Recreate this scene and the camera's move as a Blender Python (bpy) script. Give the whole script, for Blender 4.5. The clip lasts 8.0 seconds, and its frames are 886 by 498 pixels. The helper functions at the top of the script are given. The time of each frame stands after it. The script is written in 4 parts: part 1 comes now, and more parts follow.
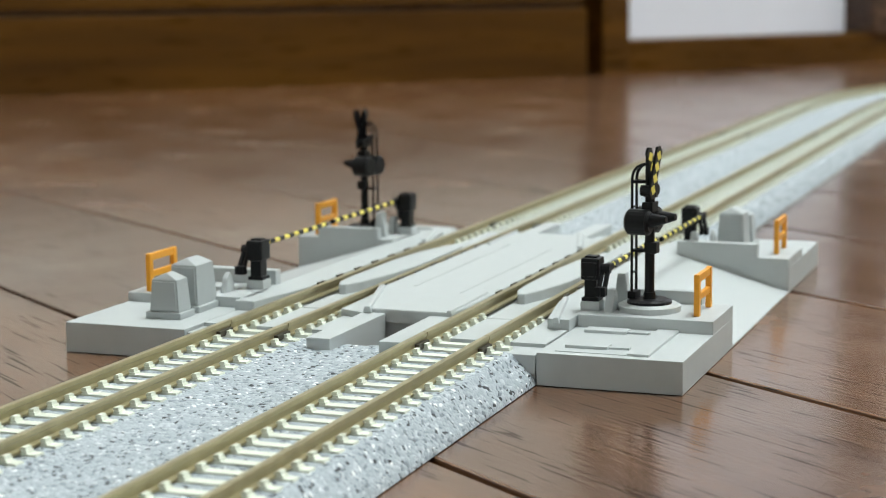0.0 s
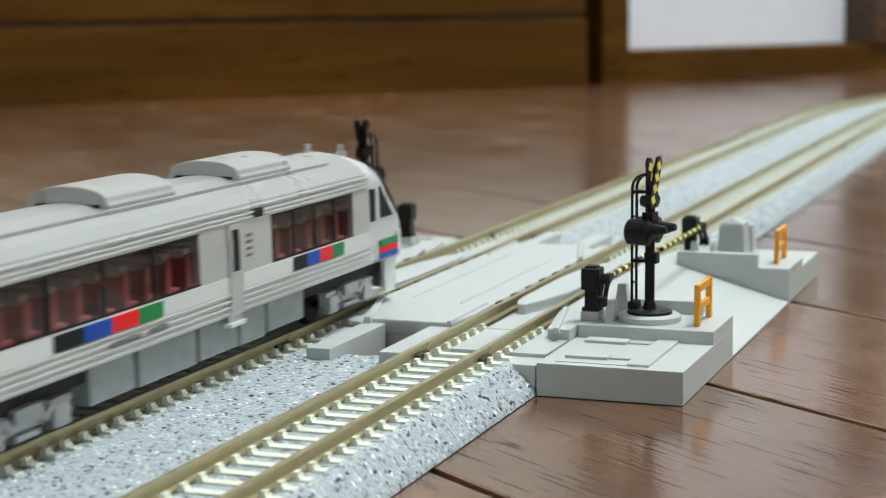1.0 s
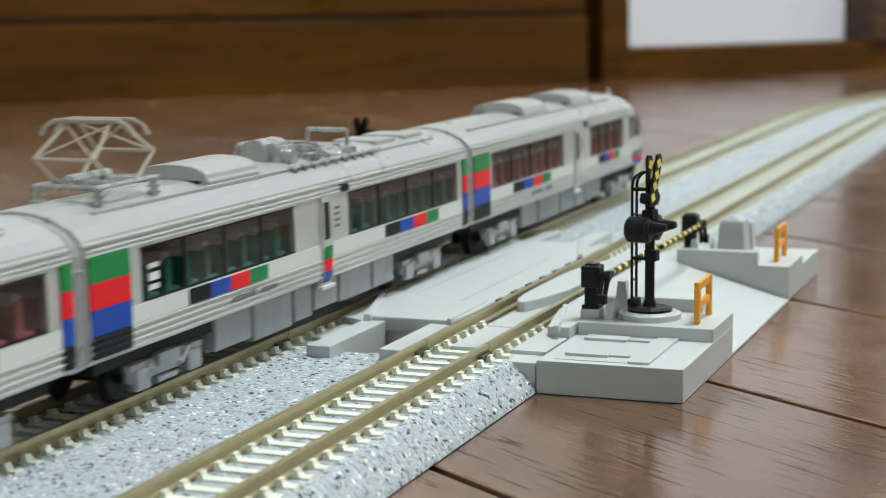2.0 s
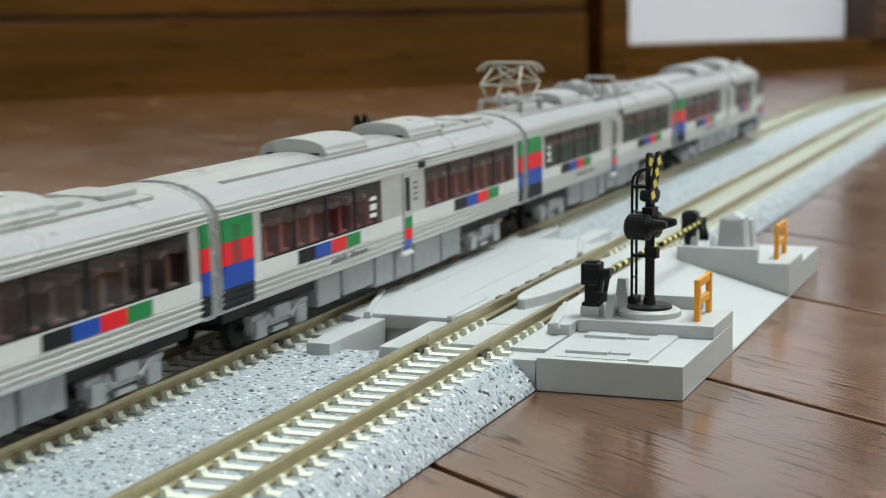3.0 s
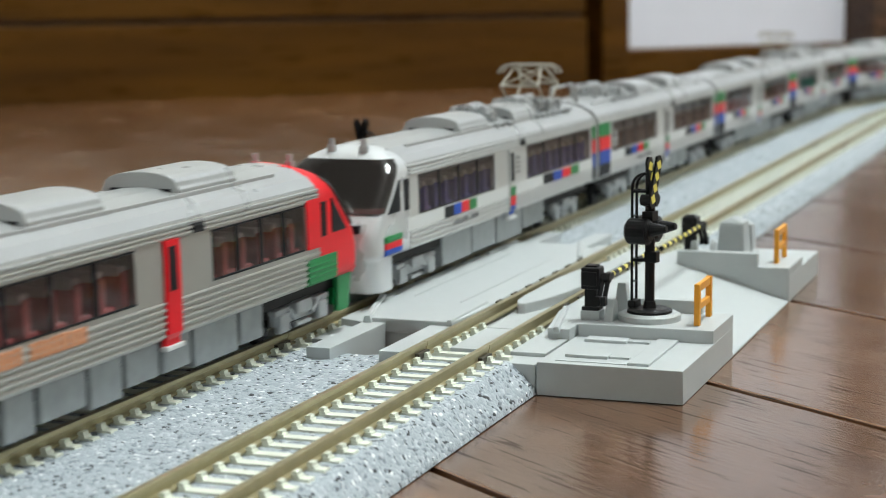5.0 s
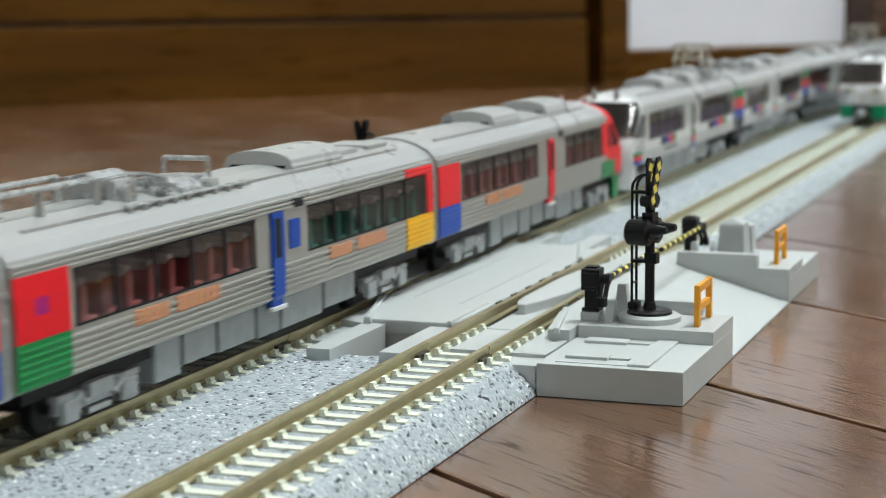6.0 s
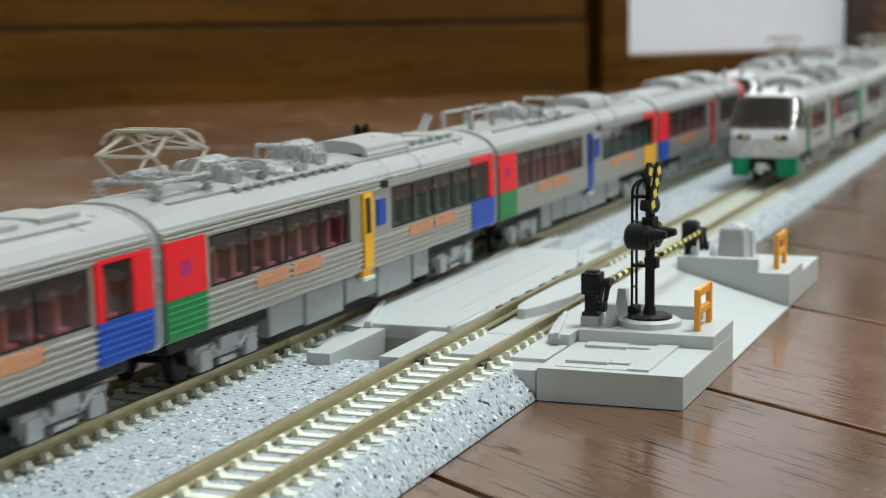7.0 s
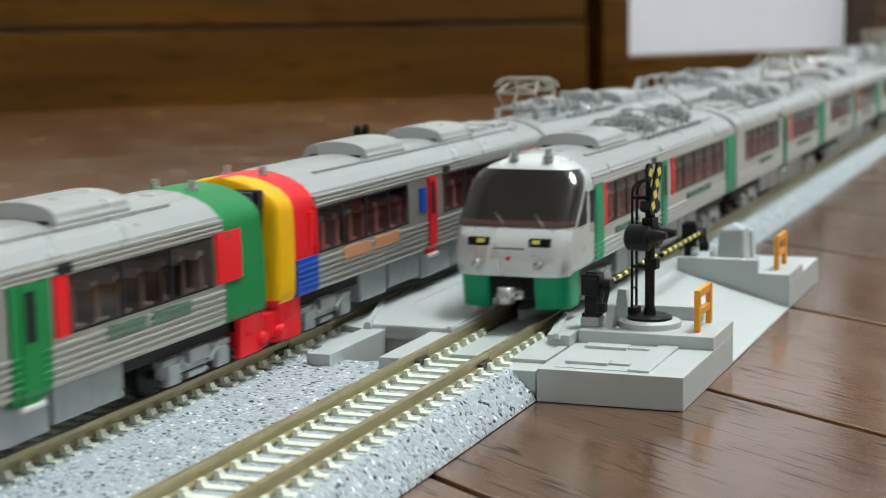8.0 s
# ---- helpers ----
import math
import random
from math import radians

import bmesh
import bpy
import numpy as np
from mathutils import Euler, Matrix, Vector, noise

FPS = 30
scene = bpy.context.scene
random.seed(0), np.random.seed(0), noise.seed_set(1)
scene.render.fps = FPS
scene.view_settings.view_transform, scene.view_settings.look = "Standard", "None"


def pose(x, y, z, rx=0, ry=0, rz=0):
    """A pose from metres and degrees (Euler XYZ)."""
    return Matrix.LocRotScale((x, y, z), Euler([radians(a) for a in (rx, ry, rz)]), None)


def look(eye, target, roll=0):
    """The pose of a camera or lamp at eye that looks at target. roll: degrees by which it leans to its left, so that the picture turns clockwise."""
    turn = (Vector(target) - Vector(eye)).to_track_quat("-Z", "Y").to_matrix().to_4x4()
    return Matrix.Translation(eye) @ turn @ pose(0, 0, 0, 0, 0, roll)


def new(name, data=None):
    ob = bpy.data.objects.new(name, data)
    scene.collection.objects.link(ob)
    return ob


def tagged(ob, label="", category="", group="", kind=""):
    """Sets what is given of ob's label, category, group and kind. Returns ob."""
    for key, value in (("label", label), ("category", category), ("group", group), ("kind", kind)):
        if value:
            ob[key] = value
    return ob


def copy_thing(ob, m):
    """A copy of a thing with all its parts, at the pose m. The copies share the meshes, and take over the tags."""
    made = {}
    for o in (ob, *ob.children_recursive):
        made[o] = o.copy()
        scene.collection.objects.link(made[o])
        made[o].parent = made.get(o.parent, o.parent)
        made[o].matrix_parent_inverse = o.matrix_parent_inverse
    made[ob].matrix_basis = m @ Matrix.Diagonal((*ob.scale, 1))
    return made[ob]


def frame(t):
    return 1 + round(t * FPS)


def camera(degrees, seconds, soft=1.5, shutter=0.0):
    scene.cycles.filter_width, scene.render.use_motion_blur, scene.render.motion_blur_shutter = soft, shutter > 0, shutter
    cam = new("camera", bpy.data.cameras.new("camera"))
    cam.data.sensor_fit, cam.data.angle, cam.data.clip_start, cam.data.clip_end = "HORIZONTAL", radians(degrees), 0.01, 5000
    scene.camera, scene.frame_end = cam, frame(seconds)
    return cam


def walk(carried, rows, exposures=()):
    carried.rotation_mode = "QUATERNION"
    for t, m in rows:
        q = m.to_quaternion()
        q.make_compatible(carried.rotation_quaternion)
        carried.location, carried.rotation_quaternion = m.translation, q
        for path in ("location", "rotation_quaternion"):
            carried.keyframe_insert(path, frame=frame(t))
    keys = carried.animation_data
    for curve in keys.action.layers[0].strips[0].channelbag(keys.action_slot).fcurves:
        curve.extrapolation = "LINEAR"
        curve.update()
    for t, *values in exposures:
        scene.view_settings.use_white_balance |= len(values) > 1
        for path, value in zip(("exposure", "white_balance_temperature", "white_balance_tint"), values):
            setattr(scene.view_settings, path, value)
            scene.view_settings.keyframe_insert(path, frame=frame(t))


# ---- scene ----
MM = 0.001

# ---- camera: held low over the floor, tilting slightly upwards ----
cam = camera(28.232, 8.0, soft=0.55, shutter=0.25)
cam.data.dof.use_dof = True
cam.data.dof.focus_distance = 0.25
cam.data.dof.aperture_fstop = 42.0
EYE = (0.106385, -0.304644, 0.058469)
YAW, PITCH, ROLL = 20.706, 8.493, -0.633


def cam_pose(lift):
    """Pose with the view lifted by a small angle in degrees."""
    y, p = radians(YAW), radians(PITCH - lift)
    d = Vector((-math.sin(y) * math.cos(p), math.cos(y) * math.cos(p), -math.sin(p)))
    return look(EYE, Vector(EYE) + d, ROLL)


LIFT = [(0, 0), (0.3, 3), (0.5, 6.2), (0.7, 11), (0.85, 13), (1.0, 18), (1.15, 18.6), (1.5, 18.6), (1.7, 17.5), (2.2, 11), (2.8, 7.2),
        (3.0, 9), (3.5, 10.8), (4.0, 12.4), (4.5, 16), (4.7, 16.2), (5.2, 17), (5.8, 18.4), (6.2, 19), (6.5, 24.6), (6.9, 26),
        (7.2, 27.4), (7.5, 28.2), (8.0, 28)]
walk(cam, [(t, cam_pose(math.degrees(d / 3117.0))) for t, d in LIFT])

# ---- world and lamps ----
world = bpy.data.worlds.new("world")
world.use_nodes = True
world.node_tree.nodes["Background"].inputs[0].default_value = (0.9, 0.95, 1.0, 1)
world.node_tree.nodes["Background"].inputs[1].default_value = 0.3
scene.world = world
scene.view_settings.exposure = 0.0
LAMP_POWER = 42.5


# ---- materials ----
def mat(name, color, rough=0.5, metal=0.0, var=0.06, scale=900.0, bump=0.0, bscale=4000.0, emit=0.0, spec=0.5, detail=4.0, coat=0.0):
    m = bpy.data.materials.new(name)
    m.use_nodes = True
    nt = m.node_tree
    b = nt.nodes["Principled BSDF"]
    b.inputs["Roughness"].default_value, b.inputs["Metallic"].default_value = rough, metal
    b.inputs["Specular IOR Level"].default_value = spec
    b.inputs["Coat Weight"].default_value = coat
    co = nt.nodes.new("ShaderNodeTexCoord")
    no = nt.nodes.new("ShaderNodeTexNoise")
    no.inputs["Scale"].default_value, no.inputs["Detail"].default_value = scale, detail
    nt.links.new(co.outputs["Object"], no.inputs["Vector"])
    ra = nt.nodes.new("ShaderNodeValToRGB")
    c = Vector(color)
    ra.color_ramp.elements[0].position, ra.color_ramp.elements[1].position = 0.3, 0.7
    ra.color_ramp.elements[0].color = (*(c * (1 - var)), 1)
    ra.color_ramp.elements[1].color = (*[min(1, v * (1 + var)) for v in c], 1)
    nt.links.new(no.outputs["Fac"], ra.inputs["Fac"])
    nt.links.new(ra.outputs["Color"], b.inputs["Base Color"])
    rr = nt.nodes.new("ShaderNodeMapRange")
    rr.inputs["To Min"].default_value, rr.inputs["To Max"].default_value = max(0.02, rough - 0.06), rough + 0.06
    nt.links.new(no.outputs["Fac"], rr.inputs["Value"])
    nt.links.new(rr.outputs["Result"], b.inputs["Roughness"])
    if bump:
        n2 = nt.nodes.new("ShaderNodeTexNoise")
        n2.inputs["Scale"].default_value, n2.inputs["Detail"].default_value = bscale, 3
        nt.links.new(co.outputs["Object"], n2.inputs["Vector"])
        bp = nt.nodes.new("ShaderNodeBump")
        bp.inputs["Strength"].default_value, bp.inputs["Distance"].default_value = bump, 0.0002
        nt.links.new(n2.outputs["Fac"], bp.inputs["Height"])
        nt.links.new(bp.outputs["Normal"], b.inputs["Normal"])
    if emit:
        b.inputs["Emission Color"].default_value = (*color, 1)
        b.inputs["Emission Strength"].default_value = emit
    return m


def wood(name, dark, light, rough, along, across, bump, relief=0.0003, random_boards=True, coat=0.3, scale=1.0, spec=0.5, pore=0.75):
    """Varnished wood: stretched grain along x, pores, and board to board variation."""
    m = bpy.data.materials.new(name)
    m.use_nodes = True
    nt = m.node_tree
    b = nt.nodes["Principled BSDF"]
    b.inputs["Coat Weight"].default_value = coat
    b.inputs["Coat Roughness"].default_value = 0.13
    b.inputs["Specular IOR Level"].default_value = spec
    co = nt.nodes.new("ShaderNodeTexCoord")
    oi = nt.nodes.new("ShaderNodeObjectInfo")
    off = nt.nodes.new("ShaderNodeVectorMath")
    off.operation = "SCALE"
    off.inputs[0].default_value = (7.3, 3.1, 1.7)
    nt.links.new(oi.outputs["Random"], off.inputs["Scale"])
    add = nt.nodes.new("ShaderNodeVectorMath")
    nt.links.new(co.outputs["Object"], add.inputs[0])
    nt.links.new(off.outputs["Vector"], add.inputs[1])
    mp = nt.nodes.new("ShaderNodeMapping")
    mp.inputs["Scale"].default_value = (along, across, across)
    nt.links.new(add.outputs["Vector"], mp.inputs["Vector"])
    g = nt.nodes.new("ShaderNodeTexNoise")
    g.inputs["Scale"].default_value, g.inputs["Detail"].default_value = 1.0, 6
    g.inputs["Distortion"].default_value = 0.6
    nt.links.new(mp.outputs["Vector"], g.inputs["Vector"])
    ra = nt.nodes.new("ShaderNodeValToRGB")
    ra.color_ramp.elements[0].position, ra.color_ramp.elements[1].position = 0.32, 0.68
    ra.color_ramp.elements[0].color, ra.color_ramp.elements[1].color = (*dark, 1), (*light, 1)
    nt.links.new(g.outputs["Fac"], ra.inputs["Fac"])
    # pores: short dark strokes
    mp2 = nt.nodes.new("ShaderNodeMapping")
    mp2.inputs["Scale"].default_value = (along * 4.6, across * 4.6, across * 4.6)
    nt.links.new(add.outputs["Vector"], mp2.inputs["Vector"])
    po = nt.nodes.new("ShaderNodeTexNoise")
    po.inputs["Scale"].default_value, po.inputs["Detail"].default_value = 1.0, 2
    nt.links.new(mp2.outputs["Vector"], po.inputs["Vector"])
    pr = nt.nodes.new("ShaderNodeValToRGB")
    pr.color_ramp.elements[0].position, pr.color_ramp.elements[1].position = 0.345, 0.385
    pr.color_ramp.elements[0].color, pr.color_ramp.elements[1].color = (0.12, 0.10, 0.09, 1), (1, 1, 1, 1)
    nt.links.new(po.outputs["Fac"], pr.inputs["Fac"])
    mx = nt.nodes.new("ShaderNodeMix")
    mx.data_type, mx.blend_type = "RGBA", "MULTIPLY"
    mx.inputs[0].default_value = pore
    nt.links.new(ra.outputs["Color"], mx.inputs[6])
    nt.links.new(pr.outputs["Color"], mx.inputs[7])
    # the varnish is thin and dull in the pores
    cw = nt.nodes.new("ShaderNodeMapRange")
    cw.inputs["To Min"].default_value, cw.inputs["To Max"].default_value = coat * 0.15, coat
    nt.links.new(pr.outputs["Color"], cw.inputs["Value"])
    nt.links.new(cw.outputs["Result"], b.inputs["Coat Weight"])
    sw = nt.nodes.new("ShaderNodeMapRange")
    sw.inputs["To Min"].default_value, sw.inputs["To Max"].default_value = spec * 0.2, spec
    nt.links.new(pr.outputs["Color"], sw.inputs["Value"])
    nt.links.new(sw.outputs["Result"], b.inputs["Specular IOR Level"])
    # board tint
    hs = nt.nodes.new("ShaderNodeHueSaturation")
    mr = nt.nodes.new("ShaderNodeMapRange")
    mr.inputs["To Min"].default_value, mr.inputs["To Max"].default_value = (0.82, 1.18) if random_boards else (1, 1)
    nt.links.new(oi.outputs["Random"], mr.inputs["Value"])
    nt.links.new(mr.outputs["Result"], hs.inputs["Value"])
    nt.links.new(mx.outputs[2], hs.inputs["Color"])
    nt.links.new(hs.outputs["Color"], b.inputs["Base Color"])
    # wear in the gloss
    w = nt.nodes.new("ShaderNodeTexNoise")
    w.inputs["Scale"].default_value, w.inputs["Detail"].default_value = 25.0 * scale, 5
    nt.links.new(co.outputs["Object"], w.inputs["Vector"])
    wr = nt.nodes.new("ShaderNodeMapRange")
    wr.inputs["From Min"].default_value, wr.inputs["From Max"].default_value = 0.3, 0.7
    wr.inputs["To Min"].default_value, wr.inputs["To Max"].default_value = rough - 0.06, rough + 0.09
    nt.links.new(w.outputs["Fac"], wr.inputs["Value"])
    nt.links.new(wr.outputs["Result"], b.inputs["Roughness"])
    bp = nt.nodes.new("ShaderNodeBump")
    bp.inputs["Strength"].default_value, bp.inputs["Distance"].default_value = bump, relief
    nt.links.new(po.outputs["Fac"], bp.inputs["Height"])
    wv = nt.nodes.new("ShaderNodeTexNoise")
    wv.inputs["Scale"].default_value = 60.0 * scale
    nt.links.new(co.outputs["Object"], wv.inputs["Vector"])
    bp2 = nt.nodes.new("ShaderNodeBump")
    bp2.inputs["Strength"].default_value, bp2.inputs["Distance"].default_value = bump, relief * 1.5
    nt.links.new(wv.outputs["Fac"], bp2.inputs["Height"])
    nt.links.new(bp.outputs["Normal"], bp2.inputs["Normal"])
    nt.links.new(bp2.outputs["Normal"], b.inputs["Normal"])
    nt.links.new(bp2.outputs["Normal"], b.inputs["Coat Normal"])
    return m


def ballast_material():
    """Moulded grey ballast: pale grey grains with black and white specks."""
    m = bpy.data.materials.new("ballast")
    m.use_nodes = True
    nt = m.node_tree
    b = nt.nodes["Principled BSDF"]
    b.inputs["Roughness"].default_value = 0.55
    b.inputs["Specular IOR Level"].default_value = 0.25
    co = nt.nodes.new("ShaderNodeTexCoord")
    vo = nt.nodes.new("ShaderNodeTexVoronoi")
    vo.inputs["Scale"].default_value = 2050.0
    nt.links.new(co.outputs["Object"], vo.inputs["Vector"])
    sp = nt.nodes.new("ShaderNodeSeparateColor")
    nt.links.new(vo.outputs["Color"], sp.inputs["Color"])
    ra = nt.nodes.new("ShaderNodeValToRGB")
    ra.color_ramp.interpolation = "CONSTANT"
    e = ra.color_ramp.elements
    e[0].position, e[0].color = 0.0, (0.05, 0.055, 0.06, 1)
    e[1].position, e[1].color = 0.055, (0.22, 0.25, 0.28, 1)
    for p, c in ((0.15, (0.36, 0.405, 0.44, 1)), (0.5, (0.41, 0.455, 0.49, 1)), (0.87, (0.52, 0.56, 0.59, 1)), (0.975, (0.78, 0.80, 0.80, 1))):
        k = e.new(p)
        k.color = c
    nt.links.new(sp.outputs["Red"], ra.inputs["Fac"])
    nt.links.new(ra.outputs["Color"], b.inputs["Base Color"])
    bp = nt.nodes.new("ShaderNodeBump")
    bp.inputs["Strength"].default_value, bp.inputs["Distance"].default_value = 0.5, 0.0003
    nt.links.new(vo.outputs["Distance"], bp.inputs["Height"])
    bp.invert = True
    nt.links.new(bp.outputs["Normal"], b.inputs["Normal"])
    return m


def tinted_glass(name, tint, clear):
    m = bpy.data.materials.new(name)
    m.use_nodes = True
    nt = m.node_tree
    nt.nodes.remove(nt.nodes["Principled BSDF"])
    tr, gl, mx, fr = (nt.nodes.new("ShaderNode" + k) for k in ("BsdfTransparent", "BsdfGlossy", "MixShader", "Fresnel"))
    tr.inputs["Color"].default_value = (*[v * clear for v in tint], 1)
    gl.inputs["Roughness"].default_value = 0.06
    fr.inputs["IOR"].default_value = 1.5
    nt.links.new(fr.outputs["Fac"], mx.inputs["Fac"])
    nt.links.new(tr.outputs["BSDF"], mx.inputs[1])
    nt.links.new(gl.outputs["BSDF"], mx.inputs[2])
    nt.links.new(mx.outputs["Shader"], nt.nodes["Material Output"].inputs["Surface"])
    return m


GREY = mat("grey_plastic", (0.485, 0.515, 0.52), 0.42, var=0.03, scale=300, bump=0.12, bscale=9000)
GREYD = mat("grey_plastic_fitted", (0.425, 0.455, 0.46), 0.4, var=0.03, scale=300, bump=0.12, bscale=9000)
SLEEPER = mat("sleeper_plastic", (0.745, 0.77, 0.67), 0.4, var=0.05, scale=500, bump=0.1, bscale=6000)
BALLAST = ballast_material()
RAIL = mat("nickel_rail", (0.44, 0.385, 0.235), 0.38, 0.8, var=0.08, scale=400, bump=0.05)
JOINER = mat("dark_joiner", (0.10, 0.09, 0.07), 0.4, 0.7, var=0.2, spec=0.3)
BLACK = mat("black_plastic", (0.006, 0.006, 0.007), 0.36, var=0.2, scale=1500, bump=0.1, bscale=5000, spec=0.22)
ORANGE = mat("orange_plastic", (0.85, 0.36, 0.02), 0.4, var=0.05)
YELLOW = mat("yellow_paint", (0.86, 0.74, 0.14), 0.4, var=0.06)
FLOOR = wood("floor_boards", (0.108, 0.049, 0.022), (0.188, 0.093, 0.046), 0.2, 14.0, 260.0, 0.13, relief=0.0003, coat=0.40, spec=0.45, pore=1.0)
PANEL = wood("panel_wood", (0.060, 0.0228, 0.0013), (0.103, 0.0415, 0.0027), 0.5, 6.0, 60.0, 0.15, random_boards=False, coat=0.0, spec=0.15, pore=0.3)
DARKWOOD = wood("dark_trim_wood", (0.045, 0.019, 0.007), (0.085, 0.036, 0.012), 0.4, 6.0, 60.0, 0.15, random_boards=False, coat=0.1)
WHITE = mat("white_panel", (0.80, 0.81, 0.90), 0.6, var=0.02, scale=20)
WALLPAINT = mat("wall_paint", (0.74, 0.74, 0.72), 0.8, var=0.03, scale=30, bump=0.2, bscale=300)
DIFFUSER = mat("lamp_diffuser", (0.905, 0.98, 0.965), 0.5, var=0.0, emit=LAMP_POWER)
SILVER = mat("silver_body_paint", (0.62, 0.625, 0.62), 0.34, 0.55, var=0.03, scale=200)
NOSE = mat("silver_cab_paint", (0.66, 0.675, 0.69), 0.28, 0.3, var=0.02, scale=120)
STEEL = mat("warm_silver_body_paint", (0.42, 0.41, 0.385), 0.34, 0.6, var=0.03, scale=200)
BAND = mat("pale_band", (0.70, 0.71, 0.71), 0.4, var=0.02)
ROOF = mat("roof_grey", (0.44, 0.452, 0.456), 0.29, 0.35, var=0.02, scale=120)
METAL = mat("equipment_grey", (0.48, 0.50, 0.51), 0.28, 0.75, var=0.08, scale=600)
PANTO = mat("pantograph_metal", (0.50, 0.48, 0.42), 0.32, 0.7, var=0.06, scale=600)
UNDER = mat("underfloor_grey", (0.32, 0.345, 0.355), 0.42, 0.25, var=0.12, scale=400)
DARK = mat("dark_gear", (0.012, 0.012, 0.013), 0.6, var=0.2, spec=0.3)
RED = mat("red_paint", (0.82, 0.010, 0.020), 0.36, var=0.03, spec=0.22)
GREEN = mat("green_paint", (0.008, 0.22, 0.058), 0.36, var=0.03, spec=0.22)
TEAL = mat("skirt_green_paint", (0.004, 0.29, 0.14), 0.36, var=0.03, spec=0.22)
BLUE = mat("blue_paint", (0.006, 0.066, 0.42), 0.36, var=0.03, spec=0.22)
INK = mat("black_paint", (0.013, 0.014, 0.017), 0.45, var=0.05, spec=0.12)
FAINT = mat("grey_lettering", (0.17, 0.17, 0.18), 0.45, var=0.05)
BOGIE = mat("bogie_grey", (0.36, 0.378, 0.39), 0.36, 0.4, var=0.12, scale=600)
GOLD = mat("yellow_body_paint", (0.88, 0.46, 0.0), 0.36, var=0.03, spec=0.22)
SALMON = mat("orange_lettering", (0.66, 0.30, 0.16), 0.4, var=0.05)
LETTER = mat("dull_green_lettering", (0.11, 0.19, 0.14), 0.45, var=0.1)
PURPLE = mat("purple_emblem", (0.26, 0.015, 0.26), 0.4, var=0.05, spec=0.22)
GLASS = tinted_glass("tinted_glass", (0.80, 0.71, 0.70), 0.95)
SCREEN = tinted_glass("windscreen_glass", (0.50, 0.47, 0.46), 0.75)
SCREENBACK = mat("windscreen_dark", (0.055, 0.046, 0.043), 0.2, var=0.1)
SEAT_RED = mat("seat_maroon", (0.52, 0.15, 0.15), 0.7, var=0.15)
SEAT_BLUE = mat("seat_navy", (0.14, 0.14, 0.42), 0.7, var=0.15)
SEAT_GREEN = mat("seat_green", (0.04, 0.27, 0.21), 0.7, var=0.15)
SEAT_BROWN = mat("seat_brown", (0.22, 0.15, 0.125), 0.7, var=0.15)
HEADREST = mat("headrest_grey", (0.62, 0.58, 0.57), 0.7, var=0.1)
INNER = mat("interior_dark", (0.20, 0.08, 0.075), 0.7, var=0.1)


# ---- mesh helpers (millimetres) ----
def part(name, bm, material, parent=None, label="", smooth=False):
    me = bpy.data.meshes.new(name)
    bm.normal_update()
    bm.to_mesh(me)
    bm.free()
    me.transform(Matrix.Scale(MM, 4))
    me.materials.append(material)
    if smooth:
        for p in me.polygons:
            p.use_smooth = True
    ob = new(name, me)
    ob.parent = parent
    if label:
        tagged(ob, label)
    return ob


def thing(name, label, category, group="", at=(0, 0, 0)):
    ob = new(name)
    ob.empty_display_size = 0.005
    ob.location = [v * MM for v in at]
    return tagged(ob, label, category, group)


def shared(name, me, parent, at, turn=0.0):
    """Another piece on a mesh that is used again."""
    ob = new(name, me)
    ob.parent = parent
    ob.location = [v * MM for v in at]
    ob.rotation_euler[2] = turn
    return ob


def box(bm, x0, x1, y0, y1, z0, z1, bevel=0.0, m=None):
    vs = [bm.verts.new((x, y, z)) for x in (x0, x1) for y in (y0, y1) for z in (z0, z1)]
    fs = [bm.faces.new([vs[i] for i in f]) for f in ((0, 1, 3, 2), (4, 6, 7, 5), (0, 4, 5, 1), (2, 3, 7, 6), (0, 2, 6, 4), (1, 5, 7, 3))]
    if m is not None:
        for v in vs:
            v.co = m @ v.co
    if bevel:
        es = list({e for f in fs for e in f.edges})
        bmesh.ops.bevel(bm, geom=es, offset=bevel, segments=2, affect="EDGES", profile=0.6)
    return bm


def prism(bm, poly, axis, a, b, bevel=0.0):
    """A polygon in the two other axes, pushed along an axis from a to b."""
    def at(p, v):
        return {"x": (v, p[0], p[1]), "y": (p[0], v, p[1]), "z": (p[0], p[1], v)}[axis]
    lo, hi = [bm.verts.new(at(p, a)) for p in poly], [bm.verts.new(at(p, b)) for p in poly]
    n = len(poly)
    fs = [bm.faces.new(lo), bm.faces.new(hi[::-1])]
    fs += [bm.faces.new((lo[i], hi[i], hi[(i + 1) % n], lo[(i + 1) % n])) for i in range(n)]
    bmesh.ops.recalc_face_normals(bm, faces=fs)
    if bevel:
        bmesh.ops.bevel(bm, geom=list({e for f in fs for e in f.edges}), offset=bevel, segments=2, affect="EDGES", profile=0.6)
    return bm


def rod(bm, p, q, r, n=10, r2=None):
    p, q = Vector(p), Vector(q)
    turn = (q - p).to_track_quat("Z", "Y").to_matrix()
    rings = []
    for c, rad in ((p, r), (q, r if r2 is None else r2)):
        rings.append([bm.verts.new(c + turn @ Vector((rad * math.cos(2 * math.pi * i / n), rad * math.sin(2 * math.pi * i / n), 0))) for i in range(n)])
    for i in range(n):
        bm.faces.new((rings[0][i], rings[0][(i + 1) % n], rings[1][(i + 1) % n], rings[1][i]))
    bm.faces.new(rings[0][::-1])
    bm.faces.new(rings[1])
    return bm


def bar(bm, pts, r, n=8):
    for p, q in zip(pts, pts[1:]):
        rod(bm, p, q, r, n)
    return bm


